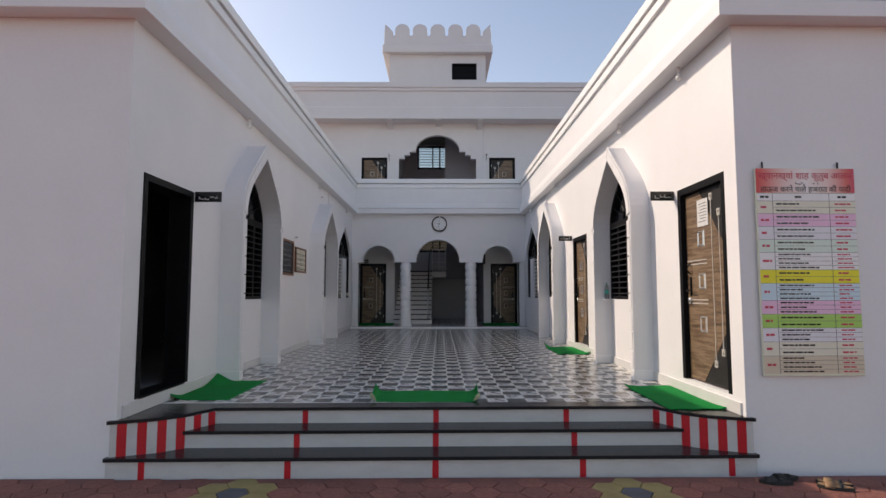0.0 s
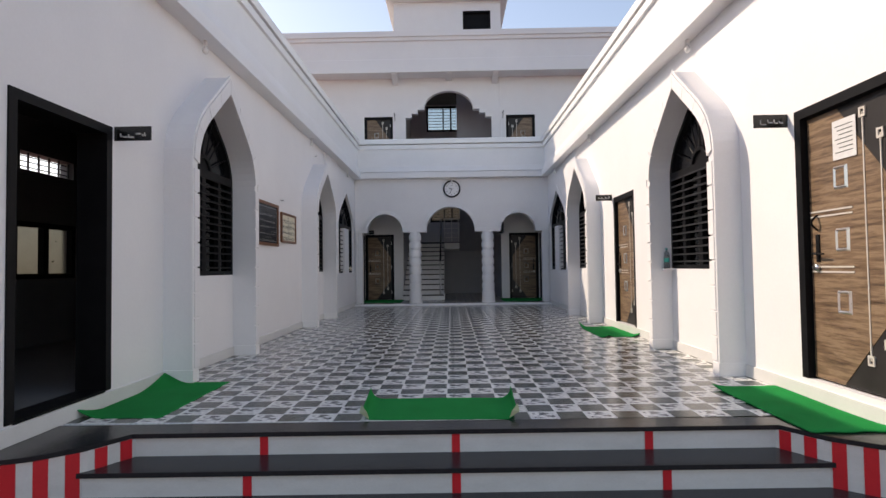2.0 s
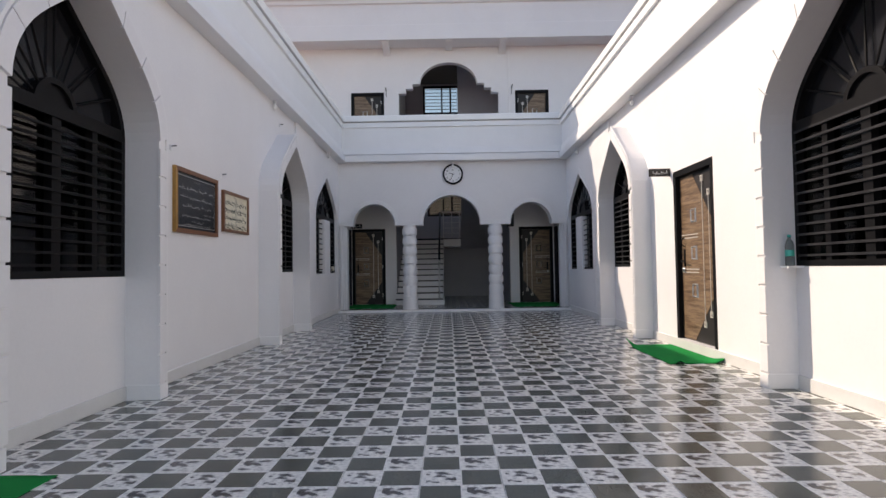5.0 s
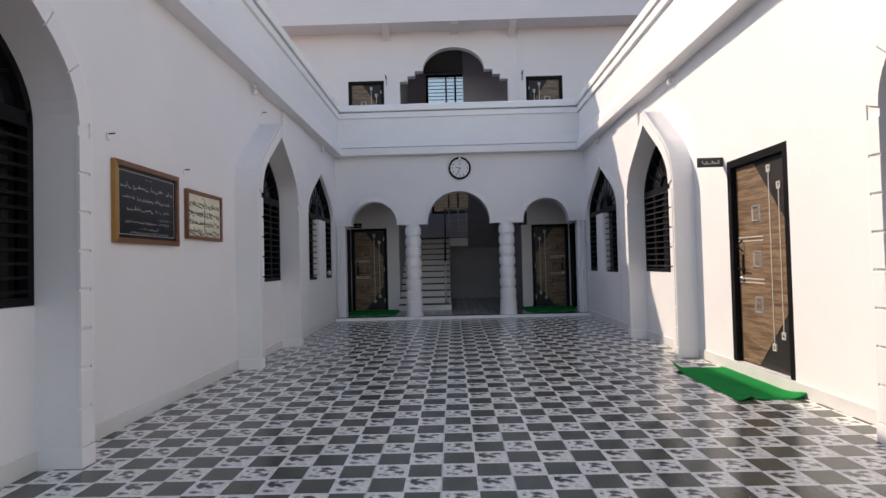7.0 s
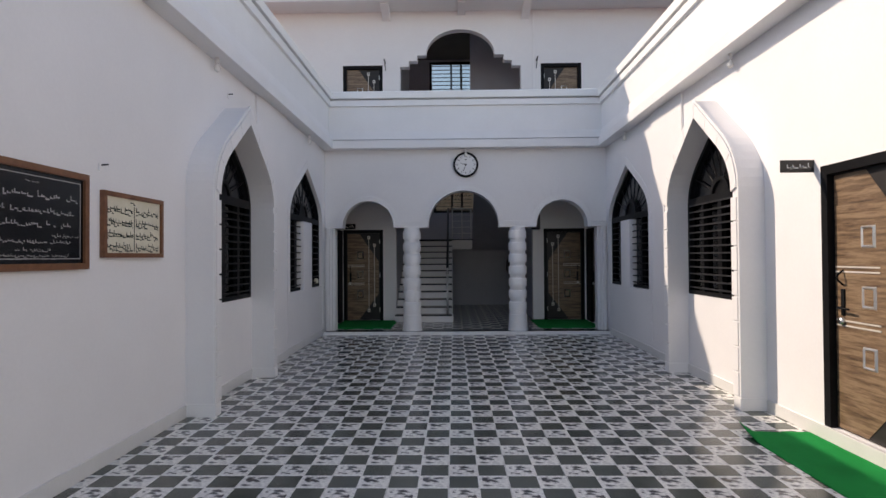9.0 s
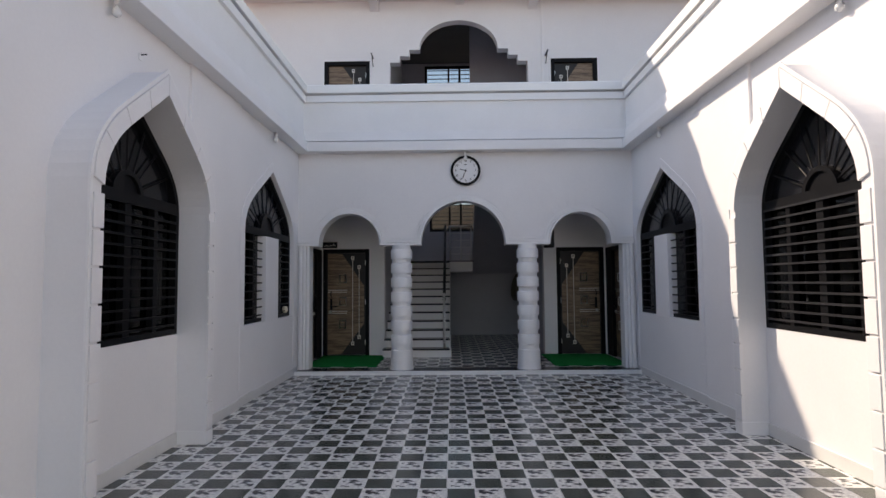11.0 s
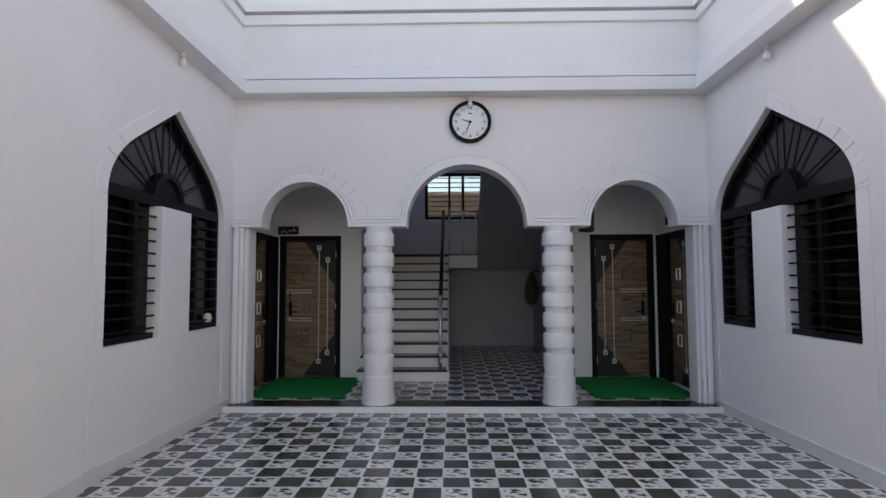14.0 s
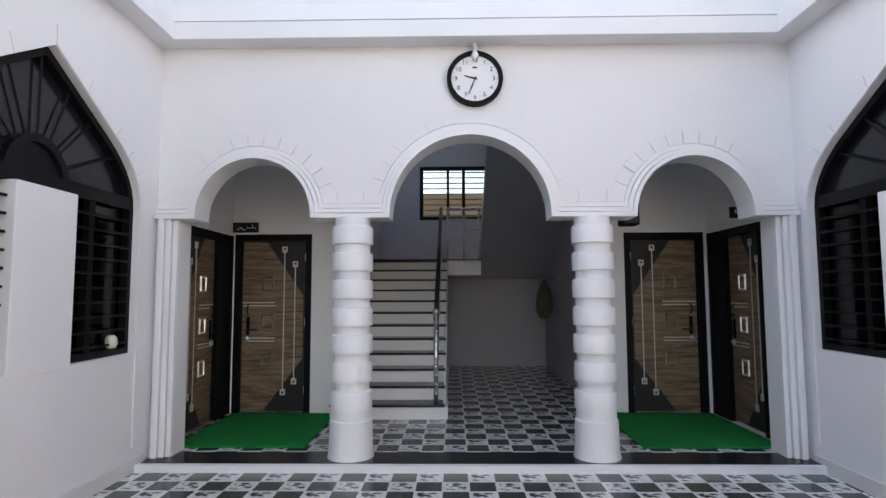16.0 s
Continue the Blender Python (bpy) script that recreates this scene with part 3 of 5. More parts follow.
def window_surround(side, c, half, apex):
    """White hood on two legs that stands out round a pointed window, its front lined like ashlar."""
    root = empty("window_surround", "white projecting pointed-arch window surround on two legs", "window surround", "window surrounds", kind="structure")
    out = PROUD[side]
    outer = pointed(c, half + 0.115, 0.0, SPRING + 0.04, apex + 0.18)
    inner = pointed(c, half, 0.0, SPRING, apex)
    ring = outer + inner[::-1]
    part("shell", sheet(ring, [], in_y, side * XW, side * (XW - out + 0.01)), WALL, root)
    part("edge_bead", sheet(pointed(c, half + 0.125, 0.13, SPRING + 0.04, apex + 0.205) + pointed(c, half + 0.1, 0.13, SPRING + 0.04, apex + 0.165)[::-1], [], in_y, side * (XW - out + 0.018), side * (XW - out)), TRIM, root)
    x0, x1 = sorted((side * (XW - out + 0.02), side * (XW - out - 0.008)))
    for s in (-1, 1):
        a, b = sorted((c + s * (half - 0.012), c + s * (half + 0.095)))
        for k in range(8):
            z = 0.14 + k * 0.245
            part("ashlar", boxed(x0, x1, a, b, z, z + 0.228, 0.003), WALL, root)
        part("plinth", boxed(*sorted((side * XW, side * (XW - out - 0.005))), c + (half - 0.005 if s > 0 else -half - 0.125), c + (half + 0.125 if s > 0 else -half + 0.005), 0.0, 0.125, 0.004), TRIM, root)
        pts_o, pts_i = pointed(c, half + 0.095, 0, SPRING + 0.04, apex + 0.16)[1:13], pointed(c, half - 0.012, 0, SPRING, apex - 0.012)[1:13]
        for i0, i1 in ((0, 4), (4, 7), (7, 9), (9, 11)):
            po, pi = pts_o[i0:i1 + 1], pts_i[i0:i1 + 1]
            mids = po + pi[::-1]
            cx, cz = sum(p[0] for p in mids) / len(mids), sum(p[1] for p in mids) / len(mids)
            mids = [(cx + (p[0] - cx) * 0.97, cz + (p[1] - cz) * 0.97) for p in mids]
            if s > 0:
                mids = [(2 * c - p[0], p[1]) for p in mids]
            part("ashlar", sheet(mids, [], in_y, x0, x1), WALL, root)
    return root


def raised_border(root, side, c, half, z0, spring, apex):
    """Nearly flush border round a wide window, cut into stones by narrow joints."""
    inner, outer = pointed(c, half + 0.004, z0, spring, apex + 0.004, 12), pointed(c, half + 0.13, z0, spring + 0.02, apex + 0.15, 12)
    n = len(inner)
    stones = [(13, 15), (15, 17)]
    for k in range(1, 13, 3):
        stones.append((k, min(k + 3, 13)))
    for flip in (False, True):
        a, b = ([(2 * c - p, q) for p, q in loop] if flip else loop for loop in (inner, outer))
        pieces = [([a[k] for k in range(i0, i1 + 1)], [b[k] for k in range(i0, i1 + 1)]) for i0, i1 in sorted(stones) if i1 < n]
        edge_a, edge_b = a[1][0], b[1][0]
        low = 0.2
        while low < spring - 0.02:
            high = min(low + 0.275, spring)
            pieces.append(([(edge_a, low), (edge_a, high)], [(edge_b, low), (edge_b, high)]))
            low = high
        for pa, pb in pieces:
            pb = [(min(y, FACE - 0.085), z) for y, z in pb]
            bm = bmesh.new()
            rows = []
            for k, (u, v) in enumerate(zip(pa, pb)):
                g = 0.004 * ((k == 0) - (k == len(pa) - 1))
                w0, w1 = (pa[1][0] - pa[0][0], pa[1][1] - pa[0][1]), (pb[1][0] - pb[0][0], pb[1][1] - pb[0][1])
                l0, l1 = math.hypot(*w0), math.hypot(*w1) or 1.0
                u, v = (u[0] + g * w0[0] / l0, u[1] + g * w0[1] / l0), (v[0] + g * w1[0] / l1, v[1] + g * w1[1] / l1)
                rows.append([bm.verts.new((side * (XW - e), p[0], p[1])) for e, p in ((-0.01, u), (0.009, u), (0.007, v), (-0.01, v))])
            for r0, r1 in zip(rows, rows[1:]):
                for k in range(4):
                    bm.faces.new((r0[k], r0[(k + 1) % 4], r1[(k + 1) % 4], r1[k]))
            bm.faces.new(rows[0]), bm.faces.new(rows[-1][::-1])
            part("stone", bm, WALL, root)


for side, wins in ((-1, WIN_L), (1, WIN_R)):
    for c, h, top_z in wins:
        # Sun and shade on the bars are put into colour: grey east, black west.
        pointed_window(side, c, h, SILL, SPRING, top_z, "black metal pointed window with horizontal bars and fan light", 13, STEEL_GREY if side > 0 else BLACK)
        window_surround(side, c, h, top_z)
    c, h, z0, sp, ap, p0, p1 = WIN3[side]
    pointed_window(side, c, h, z0, sp, ap, "wide black pointed window with a fan light beside the arcade", 11, back=0.1)
    tagged(link("window_post", boxed(*sorted((side * (XW + 0.2), side * (XW - 0.004))), p0, p1, z0 - 0.02, 2.14, 0.006), WALL), "white square masonry post before the wide window", "post", "window posts", "structure")
    edge = empty("window_quoins", "white incised ashlar blocks round the wide window", "trim", "window quoins", kind="structure")
    raised_border(edge, side, c, h, z0, sp, ap)

# skirting along the courtyard walls
for side, wins, start in ((-1, WIN_L, 2.86), (1, WIN_R, 2.95)):
    cuts = [start] + [c + e for c, h, _ in wins for e in (-h - 0.127, -h + 0.006, h - 0.006, h + 0.127)] + [15.6]
    spans = list(zip(cuts[0::2], cuts[1::2]))
    for a, b in spans:
        structure("baseboard", boxed(*sorted((side * (XW - 0.018), side * (XW + 0.01))), a, b, 0.0, 0.115, 0.004), BASE, "pale grey tile skirting along the wall", "baseboard")


# ---- doors ----
def door(name, w, h, m, label, flip=False, group="panelled doors"):
    """Door in a black frame; local x along the wall from the lock side, y into the wall, z up from the sill."""
    root = empty(name, label, "door", group, m)
    root["kind"] = "structure"
    f = (lambda a: w - a) if flip else (lambda a: a)

    def bx(a0, a1, y0, y1, z0, z1, bev=0.0):
        a0, a1 = sorted((f(a0), f(a1)))
        return boxed(a0, a1, y0, y1, z0, z1, bev)

    ring = [(0, 0), (0, h), (w, h), (w, 0), (w - 0.075, 0), (w - 0.075, h - 0.075), (0.075, h - 0.075), (0.075, 0)]
    part("door_frame", sheet(ring, [], in_x, -0.012, 0.13), BLACK, root)
    leaf = part("leaf", bx(0.078, w - 0.078, 0.045, 0.085, 0.012, h - 0.078), DARK_PANEL, root)
    a, b, lh = 0.08, w - 0.08, h - 0.09
    lw = b - a
    poly = [(a + 0.004, 0.016), (a + 0.36 * lw, 0.016), (b - 0.03, 0.31 * lh), (b - 0.03, 0.68 * lh), (a + 0.38 * lw, lh), (a + 0.004, lh)]
    part("veneer", sheet([(f(p), q) for p, q in poly], [], in_x, 0.041, 0.046), WOOD, leaf, "striped brown wood veneer")
    for u0, z1, z0 in ((0.66, 0.915, 0.11), (0.83, 0.83, 0.17)):
        x = a + u0 * lw
        part("inlay_line", bx(x - 0.005, x + 0.005, 0.036, 0.046, z0 * h, z1 * h), INLAY, leaf)
        for z in (z0 * h, z1 * h):
            sq = rect(x - 0.03, x + 0.03, z - 0.035, z + 0.035)
            part("inlay_square", sheet([(f(p), q) for p, q in sq], [[(f(p), q) for p, q in rect(x - 0.015, x + 0.015, z - 0.02, z + 0.02)]], in_x, 0.034, 0.046), INLAY, leaf)
    for z in (0.72, 0.505, 0.29):
        x = a + 0.4 * lw
        ring_bm = bmesh.new()
        loops = [[ring_bm.verts.new((f(p), y, q)) for p, q in rect(x - a2, x + a2, z * h - b2, z * h + b2)] for a2, b2, y in ((0.075, 0.09, 0.046), (0.058, 0.072, 0.026), (0.045, 0.058, 0.044))]
        for la, lb in zip(loops, loops[1:]):
            for k in range(4):
                ring_bm.faces.new((la[k], la[(k + 1) % 4], lb[(k + 1) % 4], lb[k]))
        part("lens_frame", ring_bm, CHROME, leaf, "bevelled steel frame")
        part("lens", bx(x - 0.047, x + 0.047, 0.036, 0.044, z * h - 0.06, z * h + 0.06), WOOD, leaf)
    for z in (0.612, 0.594, 0.412, 0.394):
        part("inlay_bar", bx(a + 0.01, a + 0.52 * lw, 0.036, 0.046, z * h - 0.006, z * h + 0.006), INLAY, leaf)
    hb = bmesh.new()
    x = a + 0.1 * lw
    box(hb, *sorted((f(x - 0.02), f(x + 0.02))), 0.03, 0.045, 0.43 * h, 0.53 * h, 0.004)
    cyl(hb, (f(x), 0.045, 0.46 * h), (f(x), -0.01, 0.46 * h), 0.01, n=10)
    cyl(hb, (f(x), -0.01, 0.46 * h), (f(x + 0.13), -0.01, 0.458 * h), 0.01, 0.007, n=10)
    part("door_handle", hb, BLACK, leaf, "black lever handle", True)
    arc_pts = [(f(x), 0.04 - 0.05 * math.sin(math.pi * k / 8), (0.545 + 0.055 * k / 8) * h) for k in range(9)]
    pull = bmesh.new()
    for p, q in zip(arc_pts, arc_pts[1:]):
        cyl(pull, p, q, 0.008, n=8)
    part("pull_handle", pull, BLACK, leaf, "black bow pull handle", True)
    pl = bmesh.new()
    cyl(pl, (f(x - 0.01), 0.04, 0.41 * h), (f(x - 0.01), 0.015, 0.41 * h), 0.028, n=14)
    part("padlock", pl, CHROME, leaf, "small steel padlock", True)
    for z in (0.12, 0.5, 0.87):
        part("hinge", bx(w - 0.09, w - 0.066, 0.03, 0.05, z * h - 0.05, z * h + 0.05), CHROME, root)
    return root


door("door_east_front", 1.07, 2.14, pose(XW + 0.012, 4.18, 0.16, 0, 0, -90), "brown wood and charcoal panelled door with a paper notice")
door("door_east_mid", 1.08, 2.12, pose(XW + 0.012, 9.27, 0.115, 0, 0, -90), "brown wood and charcoal panelled door in a black frame")
door("door_veranda_west", 0.92, 2.09, pose(-2.78, 17.432, LEDGE, 0, 0, 0), "dark wood panelled door at the veranda back")
door("door_veranda_east", 0.93, 2.09, pose(1.83, 17.432, LEDGE, 0, 0, 0), "dark wood panelled door at the veranda back", True)
door("door_side_west", 0.83, 2.07, pose(-2.812, 16.27, LEDGE, 0, 0, 90), "dark wood panelled door in the veranda side wall", True)
door("door_side_east", 0.83, 2.07, pose(2.812, 17.1, LEDGE, 0, 0, -90), "dark wood panelled door in the veranda side wall")
door("door_upper_west", 0.92, 2.11, pose(-2.77, 17.432, UPPER, 0, 0, 0), "dark panelled door on the upper terrace")
door("door_upper_east", 0.93, 2.11, pose(1.80, 17.432, UPPER, 0, 0, 0), "dark panelled door on the upper terrace", True)
for s, dr in ((-1, "west"), (1, "east")):
    jamb = empty("door_jamb", "black fixed panel beside the veranda side door", "door panel", "side door panels", kind="structure")
    part("panel", boxed(*sorted((s * 2.805, s * 2.9)), 17.1, 17.4, LEDGE, 2.13), BLACK, jamb)
    part("stop_bead", boxed(*sorted((s * 2.79, s * 2.806)), 17.36, 17.4, LEDGE, 2.13), BLACK, jamb)
way = empty("doorway", "black-framed doorway that stands open to a dark room", "doorway", kind="structure")
ring = [(3.06, 0.13), (3.06, 2.27), (4.13, 2.27), (4.13, 0.13), (4.06, 0.13), (4.06, 2.2), (3.13, 2.2), (3.13, 0.13)]
part("door_frame", sheet(ring, [], in_y, -XW + 0.012, -XW - 0.235), BLACK, way)
part("door_sill", boxed(-3.02, -2.79, 3.13, 4.06, 0.12, 0.135), BLACK, way)

# ---- arcade columns ----
for x in (-1.065, 1.035):
    col = empty("column", "white round column of stacked drums", "column", "arcade columns", pose(x, FACE + 0.02, LEDGE), "structure")
    zs = [0.0, 0.40] + [0.40 + 0.235 * (k + 1) for k in range(7)]
    for k, (a, b) in enumerate(zip(zs, zs[1:])):
        r = 0.185 if k == 0 else 0.172
        m = a + (b - a) * 0.62
        prof = [(r - 0.014, a + 0.0005), (r + 0.007, a + 0.004), (r + 0.007, m), (r, m + 0.012), (r - 0.018, m + 0.017), (r - 0.018, b + 0.001)]
        if k == 0:
            prof = [(r + 0.014, 0.0), (r + 0.008, 0.02), (r + 0.003, 0.06), (r - 0.004, b - 0.09), (r - 0.016, b - 0.08), (r - 0.018, b + 0.001)]
        ob = part("drum", lathe(bmesh.new(), prof), TRIM, col)
        ob.data.shade_smooth()
        ob.data.set_sharp_from_angle(angle=radians(40))

# ---- staircase ----
stairs = empty("staircase", "white stair with black stone treads in the back hall", "staircase", kind="structure")
for k in range(12):
    z = LEDGE + 0.16 * (k + 1)
    y = 17.1 + 0.27 * k
    part("riser", boxed(-1.555, -0.29 + (0.04 if k == 0 else 0), y, min(y + 0.5, 20.4), z - 0.16 if k else LEDGE - 0.02, z - 0.026), TRIM, stairs)
    part("tread", boxed(-1.557, -0.28, y - 0.025, y + 0.29, z - 0.028, z, 0.004), GRANITE, stairs)
vs = [(17.12, LEDGE), (17.12, 0.2), (20.1, 1.98), (20.1, 1.74), (17.5, LEDGE)]
part("stringer", sheet(vs, [], in_y, -0.3, -0.27), TRIM, stairs)
part("landing", boxed(-1.555, 0.28, 20.08, BACK - 0.002, 1.74, 1.98), TRIM, stairs)
part("landing_edge", boxed(-1.556, 0.3, 20.05, 20.3, 1.98, 2.005, 0.004), GRANITE, stairs)
flight = [(21.3, 1.70), (18.1, 3.68), (18.1, 3.9), (21.3, 1.95)]
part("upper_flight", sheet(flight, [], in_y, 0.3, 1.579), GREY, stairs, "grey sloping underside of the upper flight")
rail = empty("stair_rail", "steel stair rail with a polished newel post", "railing")
bm = bmesh.new()
cyl(bm, (-0.38, 17.22, LEDGE + 0.16), (-0.38, 17.22, 1.2), 0.022, n=14)
for k in range(9):
    z = LEDGE + 0.24 + k * 0.1
    cyl(bm, (-0.38, 17.22, z), (-0.38, 17.22, z + 0.03), 0.03, n=14)
part("newel_post", bm, CHROME, rail, "polished steel newel with rings", True)
bm = bmesh.new()
bmesh.ops.create_uvsphere(bm, u_segments=14, v_segments=10, radius=0.038, matrix=Matrix.Translation((-0.38, 17.22, 1.235)))
part("newel_ball", bm, CHROME, rail, "", True)
part("handrail", cyl(bmesh.new(), (-0.38, 17.22, 1.14), (-0.38, 20.15, 2.86), 0.028, n=12), STEEL_GREY, rail, "", True)
for k in range(1, 5):
    y = 17.22 + k * 0.7
    part("baluster", cyl(bmesh.new(), (-0.38, y, LEDGE + 0.16 + (y - 17.1) * 0.59), (-0.38, y, 1.14 + (y - 17.22) * 0.587), 0.014, n=8), CHROME, rail, "", True)
for x in (-0.27, 0.0, 0.25):
    part("landing_post", cyl(bmesh.new(), (x, 20.12, 2.0), (x, 20.12, 2.84), 0.014, n=8), CHROME, rail, "", True)
for z, r in ((2.17, 0.008), (2.34, 0.008), (2.51, 0.008), (2.68, 0.008), (2.85, 0.022)):
    part("landing_bar", cyl(bmesh.new(), (-0.3, 20.12, z), (0.29, 20.12, z), r, n=8), CHROME, rail, "", True)


def back_window(x0, x1, z0, z1, n):
    root = empty("window", "daylit back window with black frame and louvres", "window", "back windows", kind="structure")
    part("window_frame", sheet(rect(x0, x1, z0, z1), [rect(x0 + 0.07, -0.3, z0 + 0.07, z1 - 0.07), rect(-0.25, 0.0, z0 + 0.07, z1 - 0.07), rect(0.06, x1 - 0.07, z0 + 0.07, z1 - 0.07)], in_x, BACK + 0.03, BACK + 0.1), BLACK, root)
    for k in range(n):
        z = z0 + 0.1 + k * (z1 - z0 - 0.2) / (n - 1)
        part("louvre", boxed(x0 + 0.06, x1 - 0.06, BACK + 0.11, BACK + 0.125, z - 0.011, z + 0.011), STEEL_GREY, root)
    part("pane", boxed(x0 + 0.06, x1 - 0.06, BACK + 0.06, BACK + 0.066, z0 + 0.06, z1 - 0.06), DAYGLASS, root).visible_shadow = False
    return root


back_window(-0.83, 1.0, 2.86, 3.92, 9)
back_window(-0.94, 1.0, 6.47, 7.5, 8)

# ---- entrance steps ----
FLANK = [(2.86, 2.79), (2.5, 2.93), (2.3, 3.1), (2.15, 3.36)]
front = [(-x, y) for x, y in FLANK] + FLANK[::-1]


def flat(a, b, d):
    return (a, b, d)


steps = empty("entrance_steps", "three white marble steps with black granite treads and red stripes", "steps", kind="structure")
part("landing_slab", slanted(sheet(front + [(2.86, 3.588), (-2.86, 3.588)], [], flat, -0.03, 0.0)), GRANITE, steps, "black granite slab")
inset = [(x * 0.994, y + 0.025) for x, y in front]
part("landing_body", slanted(sheet(inset + [(2.84, 3.6), (-2.84, 3.6)], [], flat, -0.33, -0.028)), MARBLE, steps)
part("middle_tread", slanted(boxed(-2.42, 2.42, 3.08, 3.42, -0.185, -0.155)), GRANITE, steps)
part("middle_riser", slanted(boxed(-2.4, 2.4, 3.105, 3.42, -0.33, -0.183)), MARBLE, steps)
part("lower_tread", slanted(boxed(-2.87, 2.87, 2.775, 3.42, -0.342, -0.312)), GRANITE, steps)
part("lower_riser", slanted(boxed(-2.86, 2.86, 2.80, 3.42, -0.53, -0.34)), MARBLE, steps)
for xs, y, z0, z1 in (((-1.28, 0.0, 1.29), 3.385, -0.155, -0.03), ((-1.29, 0.0, 1.3), 3.105, -0.312, -0.185), ((-2.55, -1.29, 0.0, 1.3, 2.63), 2.80, -0.5, -0.342)):
    for x in xs:
        part("red_stripe", slanted(boxed(x - 0.027, x + 0.027, y - 0.005, y + 0.01, z0, z1)), RED, steps)
for s in (-1, 1):
    run = [Vector((s * x * 0.994, y + 0.025)) for x, y in FLANK]
    total = sum((b - a).length for a, b in zip(run, run[1:]))
    for k in range(6):
        quad = []
        for e in (k / 6 * total + 0.055, k / 6 * total + 0.055 + 0.075):
            left = e
            for a, b in zip(run, run[1:]):
                if left <= (b - a).length:
                    quad.append(a.lerp(b, left / (b - a).length))
                    break
                left -= (b - a).length
        if len(quad) < 2:
            continue
        p, q = quad
        nrm = Vector(((q - p).y, -(q - p).x)).normalized()
        nrm = nrm if nrm.y < 0 else -nrm
        pts = [p - nrm * 0.01, p + nrm * 0.005, q + nrm * 0.005, q - nrm * 0.01]
        part("red_stripe", slanted(sheet([tuple(v) for v in pts], [], flat, -0.32, -0.031)), RED, steps)

structure("neighbour_wall", boxed(-9, 9, 28, 28.3, -0.52, 4.5), TANWALL, "tan plastered neighbour wall seen through the back window", "wall")

for side in (-1, 1):
    y0 = 11.79 if side < 0 else 11.97
    structure("wall_panel", boxed(*sorted((side * (XW - 0.03), side * (XW + 0.005))), y0, 13.08, 0.0, 3.684, 0.003), WALL, "slightly raised white wall strip between the windows", "wall")
    structure("baseboard", boxed(*sorted((side * (XW - 0.046), side * (XW - 0.02))), y0, 13.085, 0.0, 0.115, 0.004), BASE, "pale grey tile skirting along the wall", "baseboard")

# ---- mats ----
def mat(label, x0, x1, y0, y1, z, lift, seed, thick=0.007):
    """A felt mat; lift(u, v) gives how far it curls up, u and v run -1 to 1 across and along it."""
    rng = random.Random(seed)
    bm = bmesh.new()
    nx, ny = 34, 26
    ph = [rng.uniform(0, 6.28) for _ in range(4)]
    grid = []
    for j in range(ny + 1):
        line = []
        for i in range(nx + 1):
            u, v = 2 * i / nx - 1, 2 * j / ny - 1
            h, pull = lift(u, v)
            ripple = 0.0025 * (1 + math.sin(3.1 * u + ph[0]) * math.cos(2.3 * v + ph[1])) + 0.0012 * (1 + math.sin(9 * u + ph[2] + 4 * v))
            x = (x0 + x1) / 2 + (x1 - x0) / 2 * u * (1 - pull * abs(u))
            y = (y0 + y1) / 2 + (y1 - y0) / 2 * v + 0.006 * math.sin(7 * u + ph[3])
            line.append(bm.verts.new((x, y, z + 0.002 + ripple + h)))
        grid.append(line)
    for j in range(ny):
        for i in range(nx):
            bm.faces.new((grid[j][i], grid[j][i + 1], grid[j + 1][i + 1], grid[j + 1][i]))
    root = empty("floor_mat", label, "mat", "green mats")
    ob = part("felt", bm, GREEN, root, "", True)
    md = ob.modifiers.new("thickness", "SOLIDIFY")
    md.thickness, md.offset = thick, 1.0
    return root


def bump_up(u, v, cu, cv, reach, height):
    d = math.hypot(u - cu, v - cv) / reach
    return height * max(0.0, 1 - d) ** 1.6


def end_rolled():
    """The mat on the top step: both short ends roll up, more so at the back corners."""
    bm = bmesh.new()
    nx, ny, flat_half, curl = 60, 26, 0.475, 0.095
    grid = []
    for j in range(ny + 1):
        v = 2 * j / ny - 1
        line = []
        for i in range(nx + 1):
            u = 2 * i / nx - 1
            s = max(0.0, (abs(u) - 0.7) / 0.3)
            turn = s * (1.5 + 0.12 * (v + 1) / 2)
            reach = curl * (0.85 + 0.12 * v)
            x = (min(abs(u), 0.7) / 0.7 * flat_half + reach * math.sin(turn)) * (1 if u > 0 else -1)
            z = reach * (1 - math.cos(turn))
            round_in = 0.07 * s ** 2 * max(0.0, -v) ** 4
            y = 3.92 + 0.32 * v + round_in - 0.03 * s * max(0.0, v) ** 3 + 0.004 * math.sin(6 * u)
            line.append(bm.verts.new((x - 0.115, y, 0.003 + z + 0.002 * (1 + math.sin(4 * u + 2 * v)))))
        grid.append(line)
    for j in range(ny):
        for i in range(nx):
            bm.faces.new((grid[j][i], grid[j][i + 1], grid[j + 1][i + 1], grid[j + 1][i]))
    root = empty("floor_mat", "green felt mat with both ends curled up", "mat", "green mats")
    md = part("felt", bm, GREEN, root, "", True).modifiers.new("thickness", "SOLIDIFY")
    md.thickness, md.offset = 0.007, 1.0
    for s in (-1, 1):
        fold = bmesh.new()
        x = -0.115 + s * 0.5
        fold.faces.new([fold.verts.new(q) for q in ((x, 3.597, 0.012), (x + s * 0.075, 3.64, 0.045), (x + s * 0.068, 3.70, 0.085), (x + s * 0.02, 3.61, 0.06))])
        part("folded_corner", fold, MAT_BACK, root, "pale backing of a folded mat corner").modifiers.new("thickness", "SOLIDIFY").thickness = 0.006


